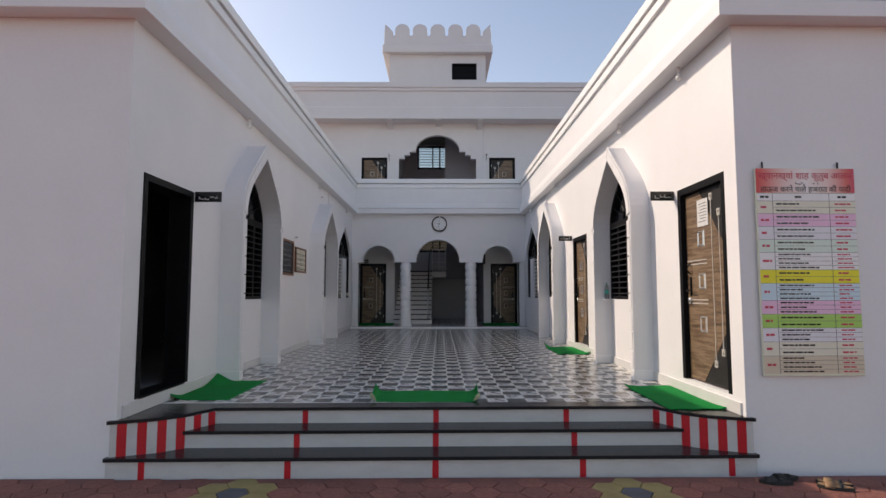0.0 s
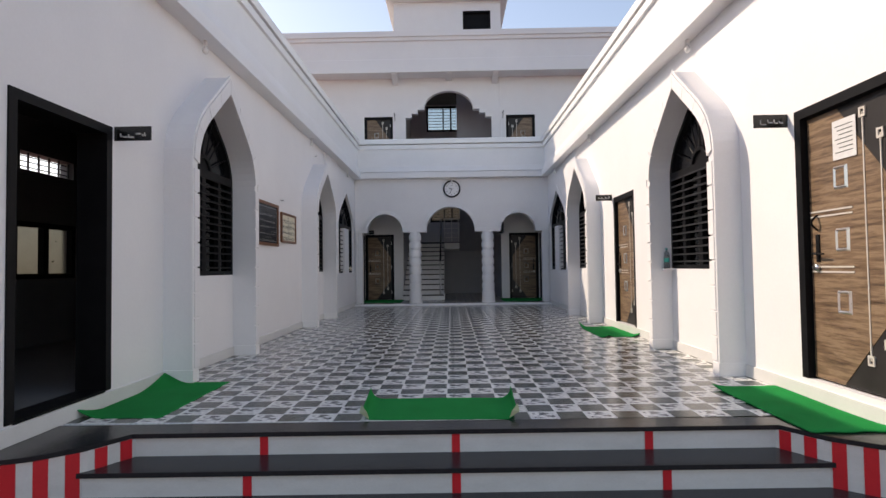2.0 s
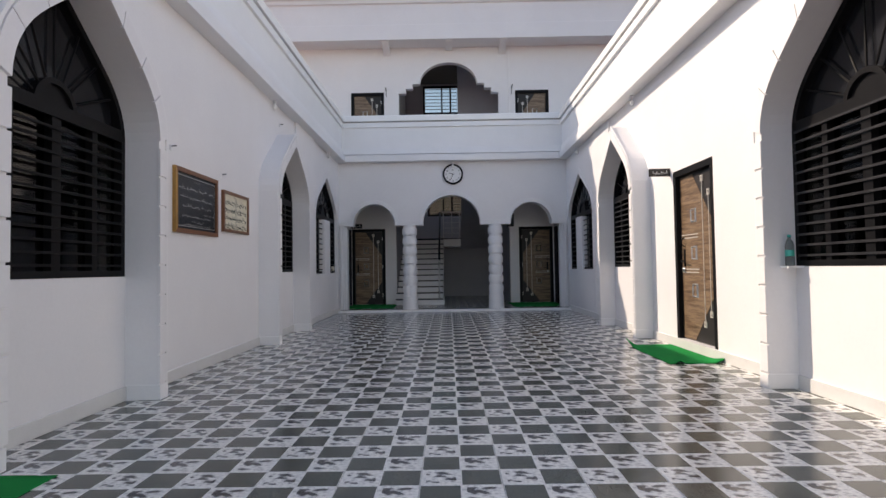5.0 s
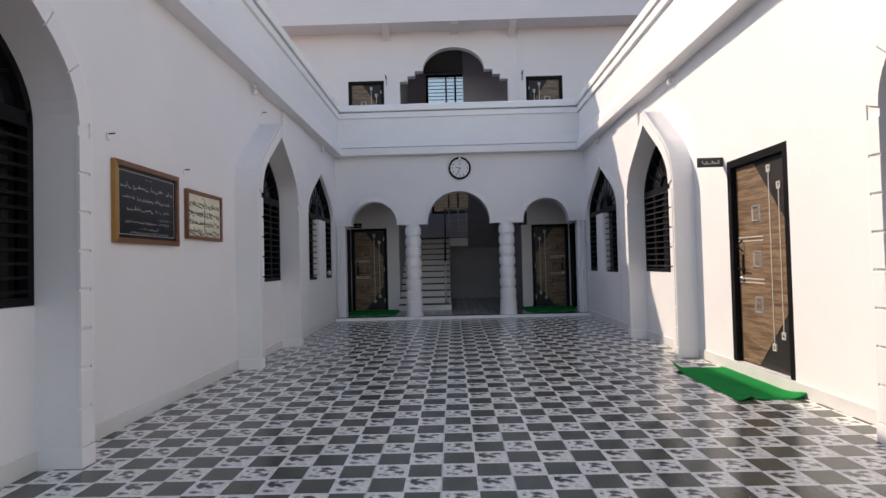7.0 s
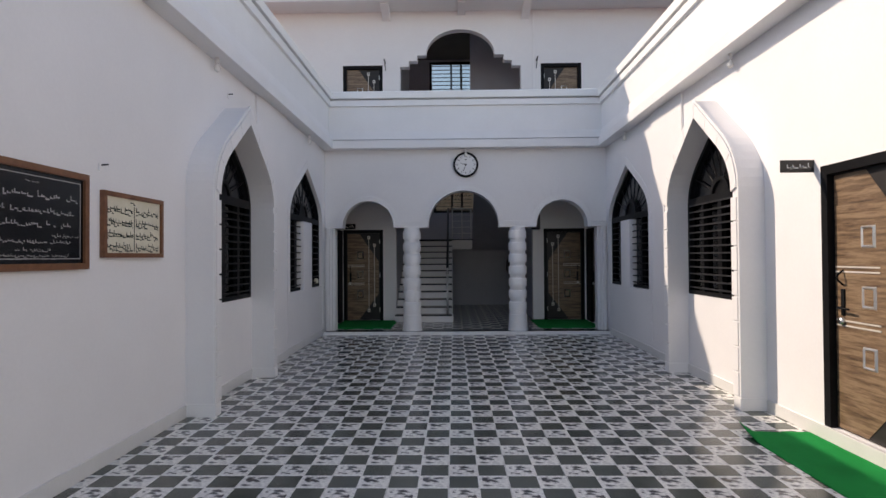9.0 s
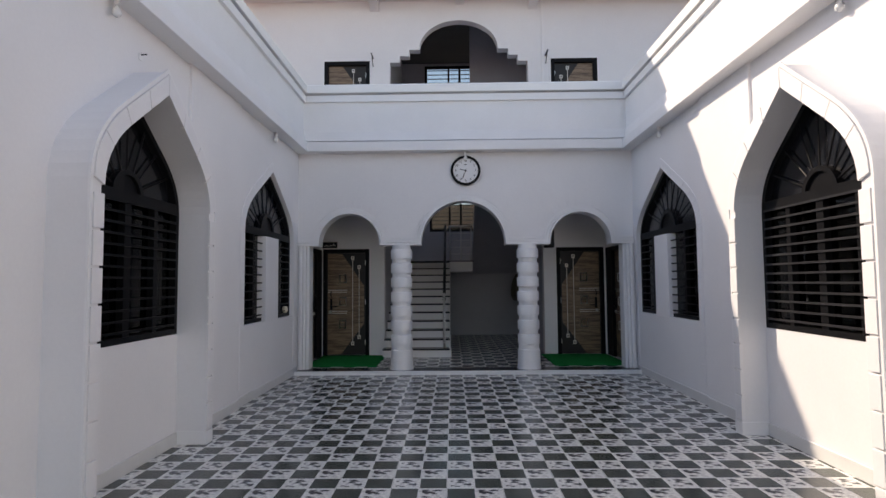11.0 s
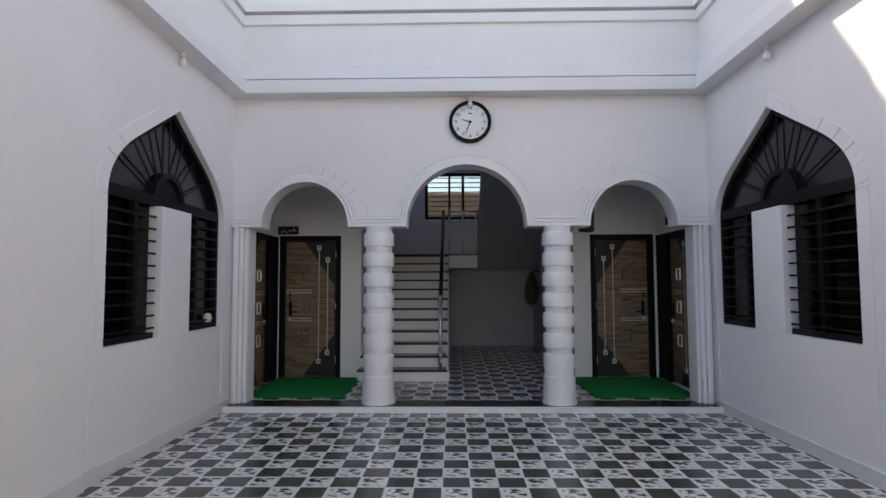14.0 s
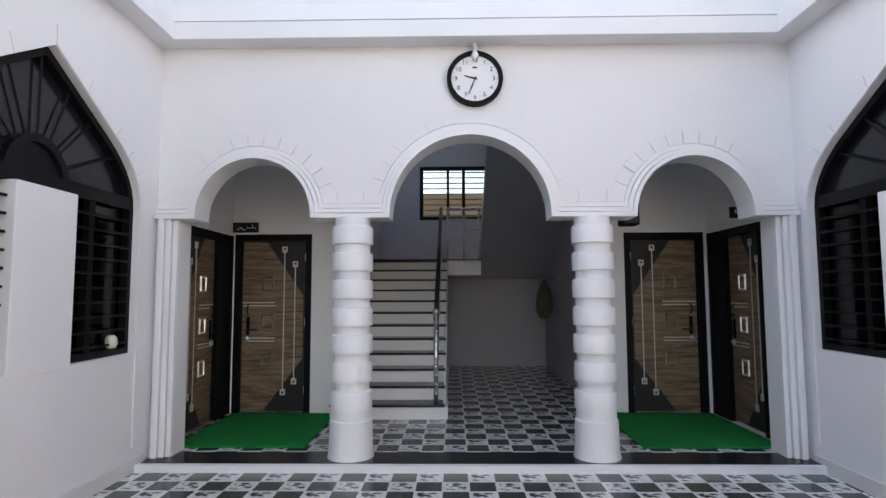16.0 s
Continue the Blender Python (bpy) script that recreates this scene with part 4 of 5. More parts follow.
end_rolled()
mat("green felt mat with a raised corner before the open doorway", -2.79, -2.17, 3.72, 5.0, 0.0, lambda u, v: (bump_up(u, v, -1, 1, 0.8, 0.115) + bump_up(u, v, -1, -1, 0.5, 0.07), 0.0), 5)
mat("green felt mat before the panelled door by the steps", 2.24, 2.84, 3.2, 4.54, 0.0, lambda u, v: (bump_up(u, v, 1, -1, 0.4, 0.03) + bump_up(u, v, -1, 1, 0.4, 0.02), 0.0), 7)
mat("green felt mat with lifted corners before the wooden door", 2.2, 2.8, 8.02, 9.45, 0.0, lambda u, v: (bump_up(u, v, -1, 1, 0.5, 0.09) + bump_up(u, v, 1, -1, 0.5, 0.06) + bump_up(u, v, -0.6, -1, 0.3, 0.03), 0.0), 9)
mat("green felt mat before the veranda doors", -2.74, -1.52, 15.93, 17.36, LEDGE, lambda u, v: (0.0, 0.0), 11)
mat("green felt mat before the veranda doors", 1.5, 2.76, 15.93, 17.38, LEDGE, lambda u, v: (0.0, 0.0), 12)


# ---- wall clock ----
def numeral(txt, size, m, parent, mat_, name="numeral"):
    cu = bpy.data.curves.new(name, "FONT")
    cu.body, cu.size, cu.align_x, cu.align_y, cu.extrude = txt, size, "CENTER", "CENTER", 0.001
    cu.materials.append(mat_)
    ob = new(name, cu)
    ob.parent = parent
    ob.matrix_local = m
    return ob


clock = empty("wall_clock", "round white wall clock with black rim and numerals", "clock", "", pose(0.02, FACE - 0.002, 3.345))


def disc_y(bm, r, y0, y1, n=48):
    return cyl(bm, (0, y0, 0), (0, y1, 0), r, n=n)


part("dial", disc_y(bmesh.new(), 0.215, -0.03, 0.0), TRIM, clock, "white dial")
ring = [(0.25 * math.cos(2 * math.pi * i / 48), 0.25 * math.sin(2 * math.pi * i / 48)) for i in range(48)]
hole = [(0.84 * a, 0.84 * b) for a, b in ring]
part("rim", sheet(ring, [hole], in_x, -0.05, 0.0), BLACK, clock, "black plastic rim")
for k in range(1, 13):
    t = math.pi * k / 6
    numeral(str(k), 0.055, pose(0.168 * math.sin(t), -0.034, 0.168 * math.cos(t), 90, 0, 0), clock, BLACK)
for k in range(60):
    t = 2 * math.pi * k / 60
    if k % 5 == 0:
        a, b = Vector((math.sin(t), 0, math.cos(t))) * 0.196, Vector((math.sin(t), 0, math.cos(t))) * 0.208
        part("minute_mark", cyl(bmesh.new(), a + Vector((0, -0.032, 0)), b + Vector((0, -0.032, 0)), 0.002, n=6), BLACK, clock)
for nm, ang, length, wd in (("hour_pointer", 286, 0.1, 0.008), ("minute_pointer", 200, 0.15, 0.006), ("second_pointer", 205, 0.17, 0.002)):
    t = radians(ang)
    bm = cyl(bmesh.new(), (-0.02 * math.sin(t), -0.037, -0.02 * math.cos(t)), (length * math.sin(t), -0.037, length * math.cos(t)), wd, wd * 0.5, n=8)
    part(nm, bm, BLACK, clock)
part("maker_mark", boxed(-0.02, 0.02, -0.033, -0.028, 0.095, 0.108), BLACK, clock)


# ---- lamps under the cornice ----
def lamp(label, x, y, z):
    root = empty("bulb_lamp", label, "lamp", "cornice lamps", pose(x, y, z))
    part("holder", cyl(bmesh.new(), (0, 0, 0.06), (0, 0, 0.0), 0.02, 0.024, 12), TRIM, root, "white lamp holder", True)
    bm = lathe(bmesh.new(), [(0.012, 0.0), (0.02, -0.02), (0.033, -0.05), (0.03, -0.075), (0.012, -0.092)], n=16)
    part("bulb", bm, BULB, root, "", True)
    part("bracket", boxed(-0.012, 0.012, -0.012, 0.012, 0.05, 0.075), TRIM, root)
    return root


for x, y in ((-2.74, 5.75), (-2.74, 10.5), (-2.74, 14.3), (2.74, 3.9), (2.74, 6.0), (2.74, 10.6), (2.74, 14.3)):
    lamp("small white bulb lamp under the cornice", x, y, 3.6)
lamp("small white bulb lamp above the wall clock", 0.02, FACE - 0.06, 3.6)


# ---- sign plates with lettering strokes ----
LINES = {}


def strokes(parent, flat_to, a0, a1, b, h, mat_, seed, fill=0.75):
    """A line of unreadable script: short bars of uneven height along a base line, gathered for each thing and colour."""
    rng = random.Random(seed)
    bm = LINES.setdefault((parent.name, mat_.name), (parent, mat_, bmesh.new()))[2]
    a = a0
    while a < a1:
        w = rng.uniform(0.25, 0.9) * h
        if rng.random() < fill:
            t = rng.uniform(0.12, 0.22) * h
            dz = rng.uniform(-0.2, 0.25) * h
            for q in ((a, min(a + w, a1), b + dz, b + dz + t), (a, a + t, b + dz, b + dz + rng.uniform(0.2, 0.75) * h)):
                bm.faces.new([bm.verts.new(flat_to(p, r)) for p, r in ((q[0], q[2]), (q[1], q[2]), (q[1], q[3]), (q[0], q[3]))])
        a += w * 1.15


def plate(x0, x1, y, z0, z1, seed):
    root = empty("door_sign", "small black name plate with white script", "sign", "door signs")
    part("board", boxed(x0, x1, y, y + 0.012, z0, z1, 0.003), PLAQUE, root)
    strokes(root, lambda a, b: (a, y - 0.002, b), x0 + 0.05, x1 - 0.04, z0 + (z1 - z0) * 0.3, (z1 - z0) * 0.55, LETTER_WHITE, seed, fill=0.95)


LETTER_WHITE = plain("white_lettering", (0.6, 0.6, 0.6), (0.72, 0.72, 0.72), 0.5, 20.0)
plate(-2.8, -2.49, 4.17, 2.165, 2.285, 1)
plate(2.52, 2.8, 4.26, 2.2, 2.31, 2)
plate(2.52, 2.8, 9.345, 2.2, 2.305, 3)
plate(-2.8, -2.49, 17.38, 2.17, 2.29, 4)
plate(2.5, 2.8, 16.25, 2.16, 2.27, 5)


# ---- framed plaques on the west wall ----
def wall_frame(name, label, y0, y1, z0, z1, edge, frame_mat, low_mat, board_mat):
    root = empty(name, label, "plaque")
    x0 = -XW
    part("board", boxed(x0, x0 + 0.018, y0 + edge * 0.5, y1 - edge * 0.5, z0 + edge * 0.5, z1 - edge * 0.5), board_mat, root)
    for nm, pts, mt in (("frame_bottom", [(y0, z0), (y1, z0), (y1 - edge, z0 + edge), (y0 + edge, z0 + edge)], frame_mat), ("frame_top", [(y0, z1), (y1, z1), (y1 - edge, z1 - edge), (y0 + edge, z1 - edge)], frame_mat),
                        ("frame_side", [(y0, z0), (y0 + edge, z0 + edge), (y0 + edge, z1 - edge), (y0, z1)], low_mat), ("frame_side", [(y1, z0), (y1 - edge, z0 + edge), (y1 - edge, z1 - edge), (y1, z1)], frame_mat)):
        part(nm, sheet(pts, [], in_y, x0 + 0.0005, x0 + 0.036), mt, root)
    return root


pq = wall_frame("plaque", "black engraved plaque in a golden wood frame", 7.46, 8.46, 1.445, 2.1, 0.043, WOOD_FRAME, GOLD_FRAME, PLAQUE)
part("border_line", sheet(rect(7.53, 8.39, 1.515, 2.03), [rect(7.536, 8.384, 1.521, 2.024)], in_y, -XW + 0.018, -XW + 0.0195), LETTER, pq)
for k, (a, b, z, h) in enumerate(((7.98, 8.1, 2.02, 0.03), (7.63, 8.45, 1.93, 0.075), (7.66, 8.42, 1.84, 0.06), (7.72, 8.38, 1.755, 0.06), (8.2, 8.46, 1.69, 0.04), (7.7, 8.38, 1.65, 0.05), (7.9, 8.2, 1.6, 0.035), (7.75, 8.36, 1.565, 0.035), (7.85, 8.25, 1.55, 0.02))):
    strokes(pq, lambda p, q: (-XW + 0.0195, p, q), a - 0.08, b - 0.09, z - 0.035, h * 0.72, LETTER, 20 + k, fill=0.95)
pp = wall_frame("framed_verse", "cream paper with dark script in a brown wood frame", 8.625, 9.45, 1.525, 2.02, 0.035, WOOD_FRAME, WOOD_FRAME, PAPER)
for r in range(4):
    for cidx in range(2):
        for e in range(2):
            strokes(pp, lambda p, q: (-XW + 0.0195, p, q), 8.68 + cidx * 0.375, 9.01 + cidx * 0.375, 1.885 - r * 0.095 - e * 0.025, 0.055, INK, 50 + r * 5 + cidx * 2 + e * 31, fill=0.9)
strokes(pp, lambda p, q: (-XW + 0.0195, p, q), 8.98, 9.1, 1.945, 0.045, INK, 77)
part("centre_line", boxed(-XW + 0.018, -XW + 0.0195, 9.028, 9.036, 1.57, 1.93), INK, pp)


def hook(y, z):
    root = empty("wall_hook", "small steel hook on the wall", "hook", "wall hooks")
    part("pin", cyl(bmesh.new(), (-XW - 0.01, y, z), (-XW + 0.06, y, z + 0.004), 0.006, n=8), STEEL_GREY, root)
    part("plug", boxed(-XW, -XW + 0.012, y - 0.022, y + 0.022, z - 0.045, z + 0.012, 0.003), TRIM, root)


hook(8.63, 2.2)
hook(7.425, 2.275)
hook(10.92, 3.39)

# ---- paper notice on the door by the steps ----
note = empty("paper_notice", "white paper notice taped to the wooden door", "notice")
part("sheet", boxed(XW + 0.046, XW + 0.05, 3.56, 3.8, 1.83, 2.12), LETTER_WHITE, note)
for k in range(7):
    part("text_line", boxed(XW + 0.0445, XW + 0.046, 3.59, 3.77 - 0.02 * (k % 3), 2.07 - k * 0.032, 2.076 - k * 0.032), INK, note)

# ---- board on the outer east wall ----
board = empty("name_board", "tall printed roster board with coloured rows", "poster", "", Matrix.Translation((2.955, 2.831 + 0.05, 0.0)) @ pose(0, 0, 0, 0, 0, math.degrees(math.atan(SKEW))))
POSTER = {}


def tinted(name, c):
    if name not in POSTER:
        POSTER[name] = plain("print_" + name, tuple(min(0.85, 1.15 * k) for k in c), tuple(min(0.9, 1.25 * k) for k in c), 0.4, 6.0, bump=0.02)
    return POSTER[name]


BW, BZ0, BZ1 = 0.93, 0.37, 2.27
part("backing", boxed(0, BW, -0.03, -0.004, BZ0, BZ1, 0.004), tinted("cream", (0.62, 0.63, 0.5)), board)
HEADER, head_tree, head_bsdf = material("red_and_white_print")
head_x = head_tree.nodes.new("ShaderNodeSeparateXYZ")
head_tree.links.new(head_tree.nodes.new("ShaderNodeTexCoord").outputs["Object"], head_x.inputs[0])
head_tree.links.new(ramp_node(head_tree, math_node(head_tree, "DIVIDE", head_x.outputs[0], BW), [(0.0, (0.72, 0.05, 0.05)), (0.1, (0.78, 0.2, 0.17)), (0.3, (0.85, 0.62, 0.58)), (0.5, (0.87, 0.82, 0.8)), (0.72, (0.85, 0.62, 0.58)), (0.92, (0.75, 0.14, 0.12)), (1.0, (0.65, 0.05, 0.12))]), head_bsdf.inputs["Base Color"])
head_bsdf.inputs["Roughness"].default_value = 0.4
part("header", boxed(0.004, BW - 0.004, -0.034, -0.029, BZ1 - 0.23, BZ1 - 0.004), HEADER, board, "red and white header panel")
TINTS = {"buff": (0.66, 0.63, 0.52), "pink": (0.72, 0.45, 0.6), "pearl": (0.66, 0.65, 0.68), "mint": (0.58, 0.68, 0.6), "white": (0.72, 0.71, 0.7), "yellow": (0.76, 0.66, 0.03), "sky": (0.5, 0.64, 0.7), "leafy": (0.32, 0.56, 0.12), "tan": (0.58, 0.5, 0.38)}
# groups of rows: print colour, rows, share of the height
GROUPS = [("white", 1, 45), ("buff", 2, 75), ("pink", 2, 75), ("pearl", 2, 75), ("mint", 2, 75), ("white", 4, 100), ("yellow", 2, 78), ("sky", 4, 98), ("pink", 3, 78), ("leafy", 2, 78), ("pearl", 3, 78), ("buff", 2, 80), ("tan", 4, 100)]
top = BZ1 - 0.235
unit = (top - BZ0 - 0.02) / sum(g[2] for g in GROUPS)
RULE = tinted("rule_grey", (0.1, 0.09, 0.09))
CRIMSON = tinted("crimson", (0.5, 0.03, 0.07))
rng = random.Random(77)


def words(x0, x1, z, tall, ink, name="text_line"):
    """One line of unreadable print: bold bars of word length."""
    bm = bmesh.new()
    x = x0
    while x < x1 - 0.012:
        w = min(rng.uniform(0.025, 0.07), x1 - x)
        box(bm, x, x + w, -0.0348, -0.0335, z - tall * 0.3, z + tall * 0.18)
        box(bm, x - 0.001, x + w + 0.001, -0.0349, -0.0336, z + tall * 0.2, z + tall * 0.34)
        x += w + 0.009
    part(name, bm, ink, board)


z1 = top
for nm, n, share in GROUPS:
    tall = share * unit
    part("row_band", boxed(0.008, BW - 0.008, -0.033, -0.0295, z1 - tall + 0.0015, z1 - 0.0015), tinted(nm, TINTS[nm]), board)
    words(0.035, 0.035 + rng.uniform(0.05, 0.085), z1 - tall / 2, 0.032, PLAQUE if n == 1 else CRIMSON)
    for k in range(n):
        zc = z1 - tall * (k + 0.5) / n
        if n == 1:
            words(0.36, 0.42, zc, 0.03, PLAQUE)
            words(0.76, 0.84, zc, 0.03, PLAQUE)
        else:
            words(0.18, rng.uniform(0.38, 0.58), zc, min(0.023, tall / n * 0.5), PLAQUE)
            words(0.73, rng.uniform(0.82, 0.88), zc, min(0.024, tall / n * 0.5), CRIMSON)
        if k:
            part("row_line", boxed(0.15, BW - 0.008, -0.0338, -0.0328, z1 - tall * k / n - 0.0015, z1 - tall * k / n + 0.0015), RULE, board)
    part("group_line", boxed(0.008, BW - 0.008, -0.0338, -0.0328, z1 - 0.0018, z1 + 0.0012), RULE, board)
    z1 -= tall
for x in (0.15, 0.68):
    part("column_line", boxed(x - 0.002, x + 0.002, -0.0342, -0.0325, z1, top), RULE, board)
numeral("ख्वानख्वां शाह कुतुब आलम", 0.085, pose(BW / 2, -0.036, BZ1 - 0.075, 90, 0, 0), board, tinted("crimson", (0.5, 0.03, 0.07)), "heading")
strokes(board, lambda a, b: (a, -0.036, b), BW / 2 - 0.12, BW / 2 + 0.12, BZ1 - 0.15, 0.03, PLAQUE, 500)
numeral("ताऊज करने वाले हजरात की यादी", 0.07, pose(BW / 2, -0.036, BZ1 - 0.2, 90, 0, 0), board, PLAQUE, "subheading")
for x in (0.08, 0.79):
    part("hanger", cyl(bmesh.new(), (x, -0.012, BZ1 - 0.01), (x, -0.012, BZ1 + 0.06), 0.008, n=8), BLACK, board)


# ---- footwear by the steps ----
def sandal(label, x, y, turn, sole_mat, strap_mat, length=0.26):
    root = empty("sandal", label, "sandal", "sandals", pose(x, y, -0.48, 0, 0, turn))
    pts = []
    for k in range(24):
        t = 2 * math.pi * k / 24
        w = 0.047 * (1 + 0.22 * math.cos(t)) * (1 - 0.12 * math.cos(2 * t))
        pts.append((length / 2 * math.cos(t), w * math.sin(t)))
    part("sole", sheet(pts, [], flat, 0.0, 0.026), sole_mat, root)
    part("insole", sheet([(a * 0.94, b * 0.9) for a, b in pts], [], flat, 0.025, 0.031), strap_mat, root)
    for x0, x1, r in ((0.01, 0.075, 0.058), (-0.05, -0.02, 0.05)):
        bm = bmesh.new()
        prev = None
        for k in range(9):
            t = math.pi * k / 8
            line = [bm.verts.new((xx, -r * 0.95 * math.cos(t), 0.016 + r * 0.62 * math.sin(t))) for xx in (x0, x1)]
            if prev:
                bm.faces.new((prev[0], prev[1], line[1], line[0]))
            prev = line
        ob = part("strap", bm, strap_mat if r > 0.055 else sole_mat, root, "", True)
        ob.modifiers.new("thickness", "SOLIDIFY").thickness = 0.005
    return root


sandal("black rubber sandal on the pavers beside the steps", 2.86, 2.58, 165, RUBBER, RUBBER)
sandal("black rubber sandal on the pavers beside the steps", 2.99, 2.68, 185, RUBBER, RUBBER)
sandal("tan and black strapped sandal on the pavers", 3.27, 2.45, 150, RUBBER, TAN)
sandal("tan and black strapped sandal on the pavers", 3.325, 2.545, 146, RUBBER, TAN)

# ---- small things ----
bottle = empty("water_bottle", "clear plastic water bottle with a teal label", "bottle", "", pose(2.72, 6.735, 1.025))
bm = lathe(bmesh.new(), [(0.03, 0.0), (0.034, 0.01), (0.034, 0.17), (0.026, 0.2), (0.012, 0.225), (0.012, 0.24)], n=18)
part("body", bm, DAYGLASS, bottle, "", True)
part("label_band", lathe(bmesh.new(), [(0.0345, 0.08), (0.035, 0.081), (0.035, 0.13), (0.0345, 0.131)], n=18), TEAL, bottle, "teal paper label", True)
part("cap", cyl(bmesh.new(), (0, 0, 0.238), (0, 0, 0.258), 0.015, n=14), TEAL, bottle, "", True)
shelf = structure("window_ledge", boxed(2.67, 2.82, 6.68, 6.788, 1.004, 1.024), TRIM, "narrow white ledge in the window surround", "ledge")
sack = empty("hanging_sack", "olive cloth sack hanging on the hall wall", "sack", "", pose(1.40, 20.6, 1.2))
bm = lathe(bmesh.new(), [(0.02, 0.46), (0.05, 0.42), (0.09, 0.36), (0.15, 0.22), (0.18, 0.05), (0.17, -0.08), (0.11, -0.18), (0.03, -0.21)], n=20)
for vert in bm.verts:
    vert.co.x *= 0.8
    vert.co.y *= 1 + 0.2 * math.sin(vert.co.z * 9)
part("bag", bm, SACK, sack, "", True)
part("nail", cyl(bmesh.new(), (-0.02, 0, 0.46), (0.19, 0, 0.47), 0.008, n=8), STEEL_GREY, sack)
speaker = empty("wall_speaker", "small black box speaker fixed behind the arcade wall", "speaker", "", pose(1.44, FACE + 0.3, 2.06))
part("cabinet", boxed(-0.075, 0.085, -0.08, 0.075, 0.0, 0.33, 0.012), BLACK, speaker)
part("grille", boxed(-0.06, 0.07, -0.086, -0.081, 0.02, 0.31), RUBBER, speaker, "dark mesh front")
part("bracket", boxed(-0.02, 0.02, -0.1, -0.078, 0.1, 0.16), STEEL_GREY, speaker)
jar = empty("jar", "small pale jar on the window sill", "jar", "", pose(-2.86, 15.2, 1.025))
part("body", lathe(bmesh.new(), [(0.03, 0.0), (0.045, 0.03), (0.04, 0.08), (0.02, 0.1)], n=14), PAPER, jar, "", True)
for x, z in ((-1.78, 6.0), (1.7, 6.02)):
    br = empty("wall_bracket", "small grey bracket beside the upper door", "bracket", "upper brackets", pose(x, 17.42, z))
    bm = boxed(-0.012, 0.012, -0.26, 0.0, 0.0, 0.02)
    part("arm", bm, STEEL_GREY, br)
    part("stay", cyl(bmesh.new(), (0, -0.2, 0.0), (0, 0.0, -0.16), 0.008, n=6), STEEL_GREY, br)

for parent, mat_, bm in LINES.values():
    part("lettering", bm, mat_, parent)["kind"] = "stuff"

# ---- floor tiles and pavers ----
def tile_mesh(name, w, d, h, gap, mat):
    bm = bmesh.new()
    a, b, e = w / 2 - gap / 2, d / 2 - gap / 2, 0.002
    lo = [bm.verts.new((x, y, -h)) for x, y in ((-a, -b), (a, -b), (a, b), (-a, b))]
    mid = [bm.verts.new((x, y, -e)) for x, y in ((-a, -b), (a, -b), (a, b), (-a, b))]
    top = [bm.verts.new((x, y, 0)) for x, y in ((-a + e, -b + e), (a - e, -b + e), (a - e, b - e), (-a + e, b - e))]
    for p, q in ((lo, mid), (mid, top)):
        for i in range(4):
            bm.faces.new((p[i], p[(i + 1) % 4], q[(i + 1) % 4], q[i]))
    bm.faces.new(top)
    me = bpy.data.meshes.new(name)
    bm.to_mesh(me)
    bm.free()
    me.materials.append(mat)
    return me


court = structure("floor", boxed(-XW - 0.05, XW + 0.05, 3.45, 15.5, -0.4, -0.012), BASE, "courtyard floor of chequered charcoal and printed pale tiles", "floor")
tile_data = tile_mesh("tile", 2 * CX, 2 * CY, 0.02, 0.003, FLOOR)
placed = []
rest = bmesh.new()
for j in range(30):
    for i in range(-7, 8):
        x, y = X0 + (2 * i + 1) * CX, Y0 + (2 * j + 1) * CY
        if y + CY > 15.49 + 0.2 or abs(x) - CX > XW - 0.02:
            continue
        if j < 21 and len(placed) < 300:
            ob = new("tile", tile_data)
            ob.location = (x, y, 0)
            ob.parent = court
            placed.append(ob)
        else:
            box(rest, x - CX + 0.0015, x + CX - 0.0015, y - CY + 0.0015, min(y + CY - 0.0015, 15.488), -0.02, 0.0)
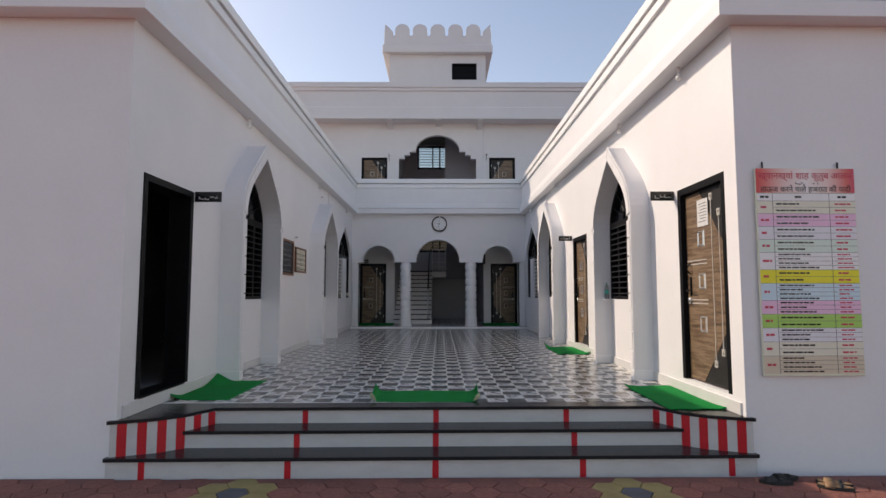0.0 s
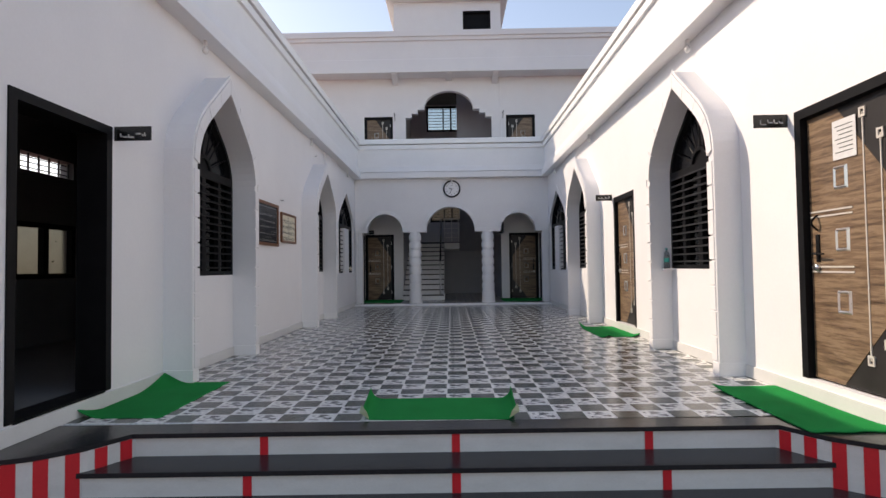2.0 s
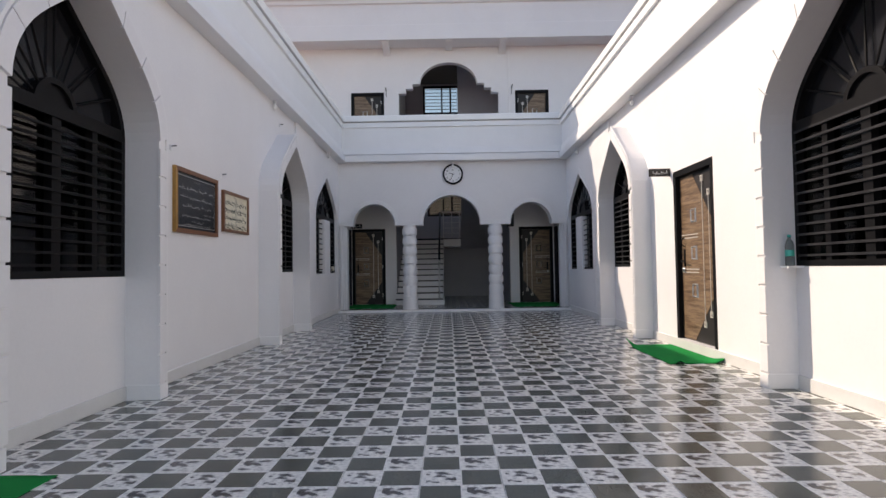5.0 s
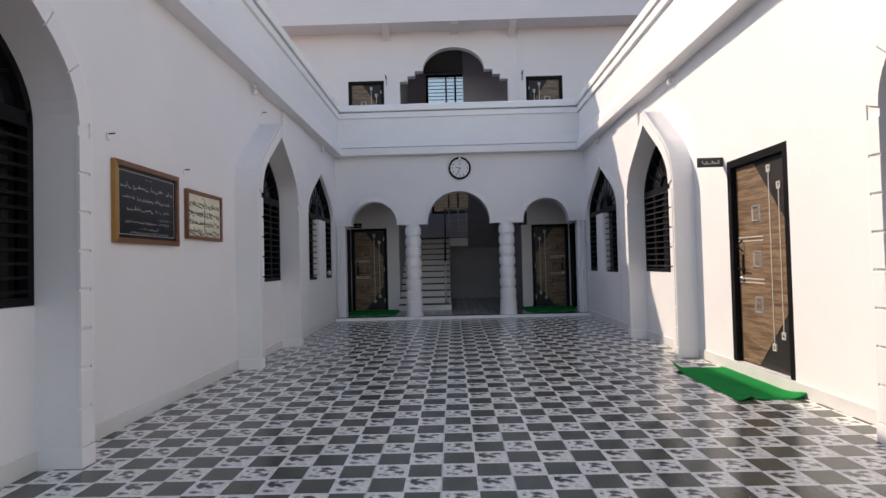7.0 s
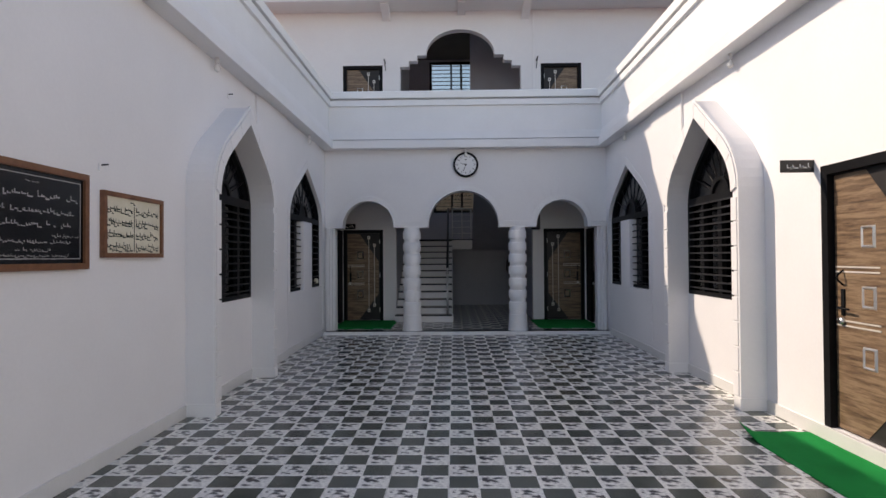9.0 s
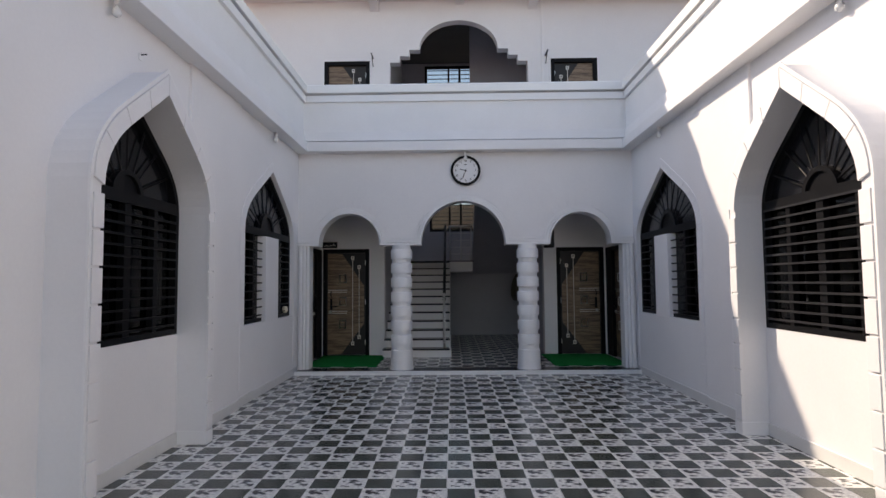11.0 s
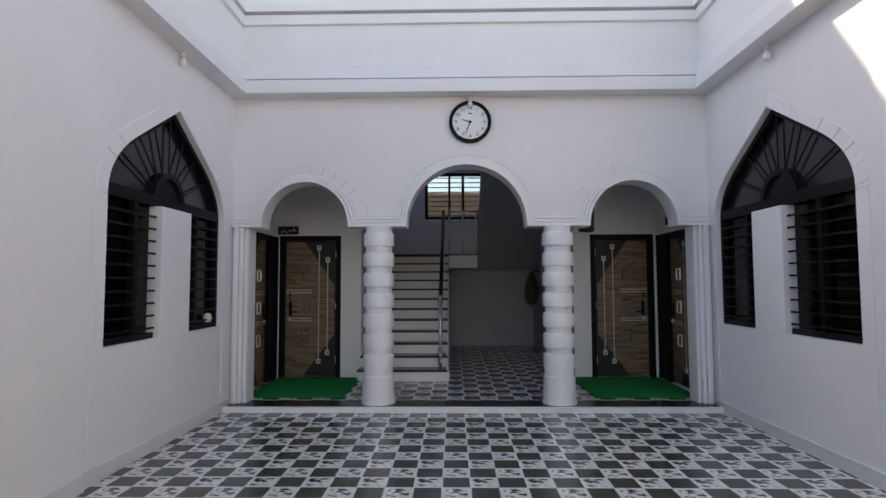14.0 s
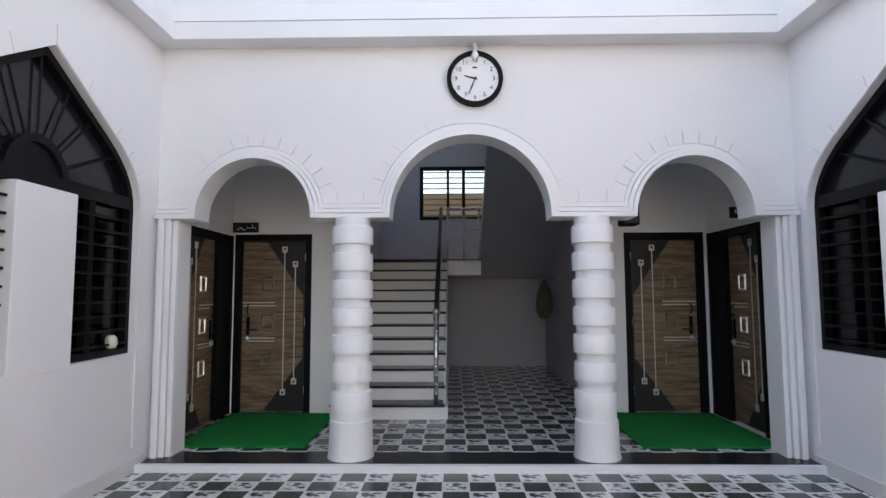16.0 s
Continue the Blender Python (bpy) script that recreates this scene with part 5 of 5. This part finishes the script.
far_tiles = part("far_tiles", rest, FLOOR, court)
far_tiles["kind"] = "stuff"
veranda = structure("floor_veranda", boxed(-2.78, 2.78, 15.85, BACK, LEDGE - 0.05, LEDGE - 0.008), BASE, "veranda and hall floor of chequered tiles", "floor")
for j in range(14):
    for i in range(-7, 7):
        x, y = X0 + (2 * i + 1) * CX, 15.842 + (2 * j + 1) * CY
        if abs(x) - CX > 2.75 or (y > 17.42 and not -1.5 < x < 1.55) or (x < -0.4 and y > 17.6):
            continue
        ob = new("tile", tile_data)
        ob.location = (x, y, LEDGE)
        ob.parent = veranda
pavement = structure("pavement", boxed(-60, 60, -60, 2.8, -0.519, -0.497), GROUND, "hexagonal red pavers with yellow and grey flowers", "pavement")
bm = bmesh.new()
PR = 0.135
rim = [(math.cos(math.pi / 3 * k), math.sin(math.pi / 3 * k)) for k in range(6)]
lo = [bm.verts.new((x * (PR - 0.003), y * (PR - 0.003), -0.02)) for x, y in rim]
mid = [bm.verts.new((x * (PR - 0.003), y * (PR - 0.003), -0.005)) for x, y in rim]
top = [bm.verts.new((x * (PR - 0.009), y * (PR - 0.009), 0.0)) for x, y in rim]
for p, q in ((lo, mid), (mid, top)):
    for i in range(6):
        bm.faces.new((p[i], p[(i + 1) % 6], q[(i + 1) % 6], q[i]))
bm.faces.new(top)
hex_data = {}
for nm, mt in (("red", PAVER), ("yellow", PAVER_YELLOW), ("grey", PAVER_GREY)):
    me = bpy.data.meshes.new("paver")
    bm.to_mesh(me)
    me.materials.append(mt)
    hex_data[nm] = me
bm.free()
for i in range(-18, 21):
    for j in range(7):
        x = i * PR * 1.5
        y = 2.62 - j * PR * math.sqrt(3) - (PR * math.sqrt(3) / 2 if i % 2 else 0)
        ring = min(((x - fx) ** 2 + (y - 2.42) ** 2) ** 0.5 for fx in (-1.62, 1.65))
        kind = "grey" if ring < 0.15 else "yellow" if ring < 0.34 and abs(y - 2.42) < 0.3 else "red"
        ob = new("paver", hex_data[kind])
        ob.location = (x, y, -0.48)
        ob.parent = pavement
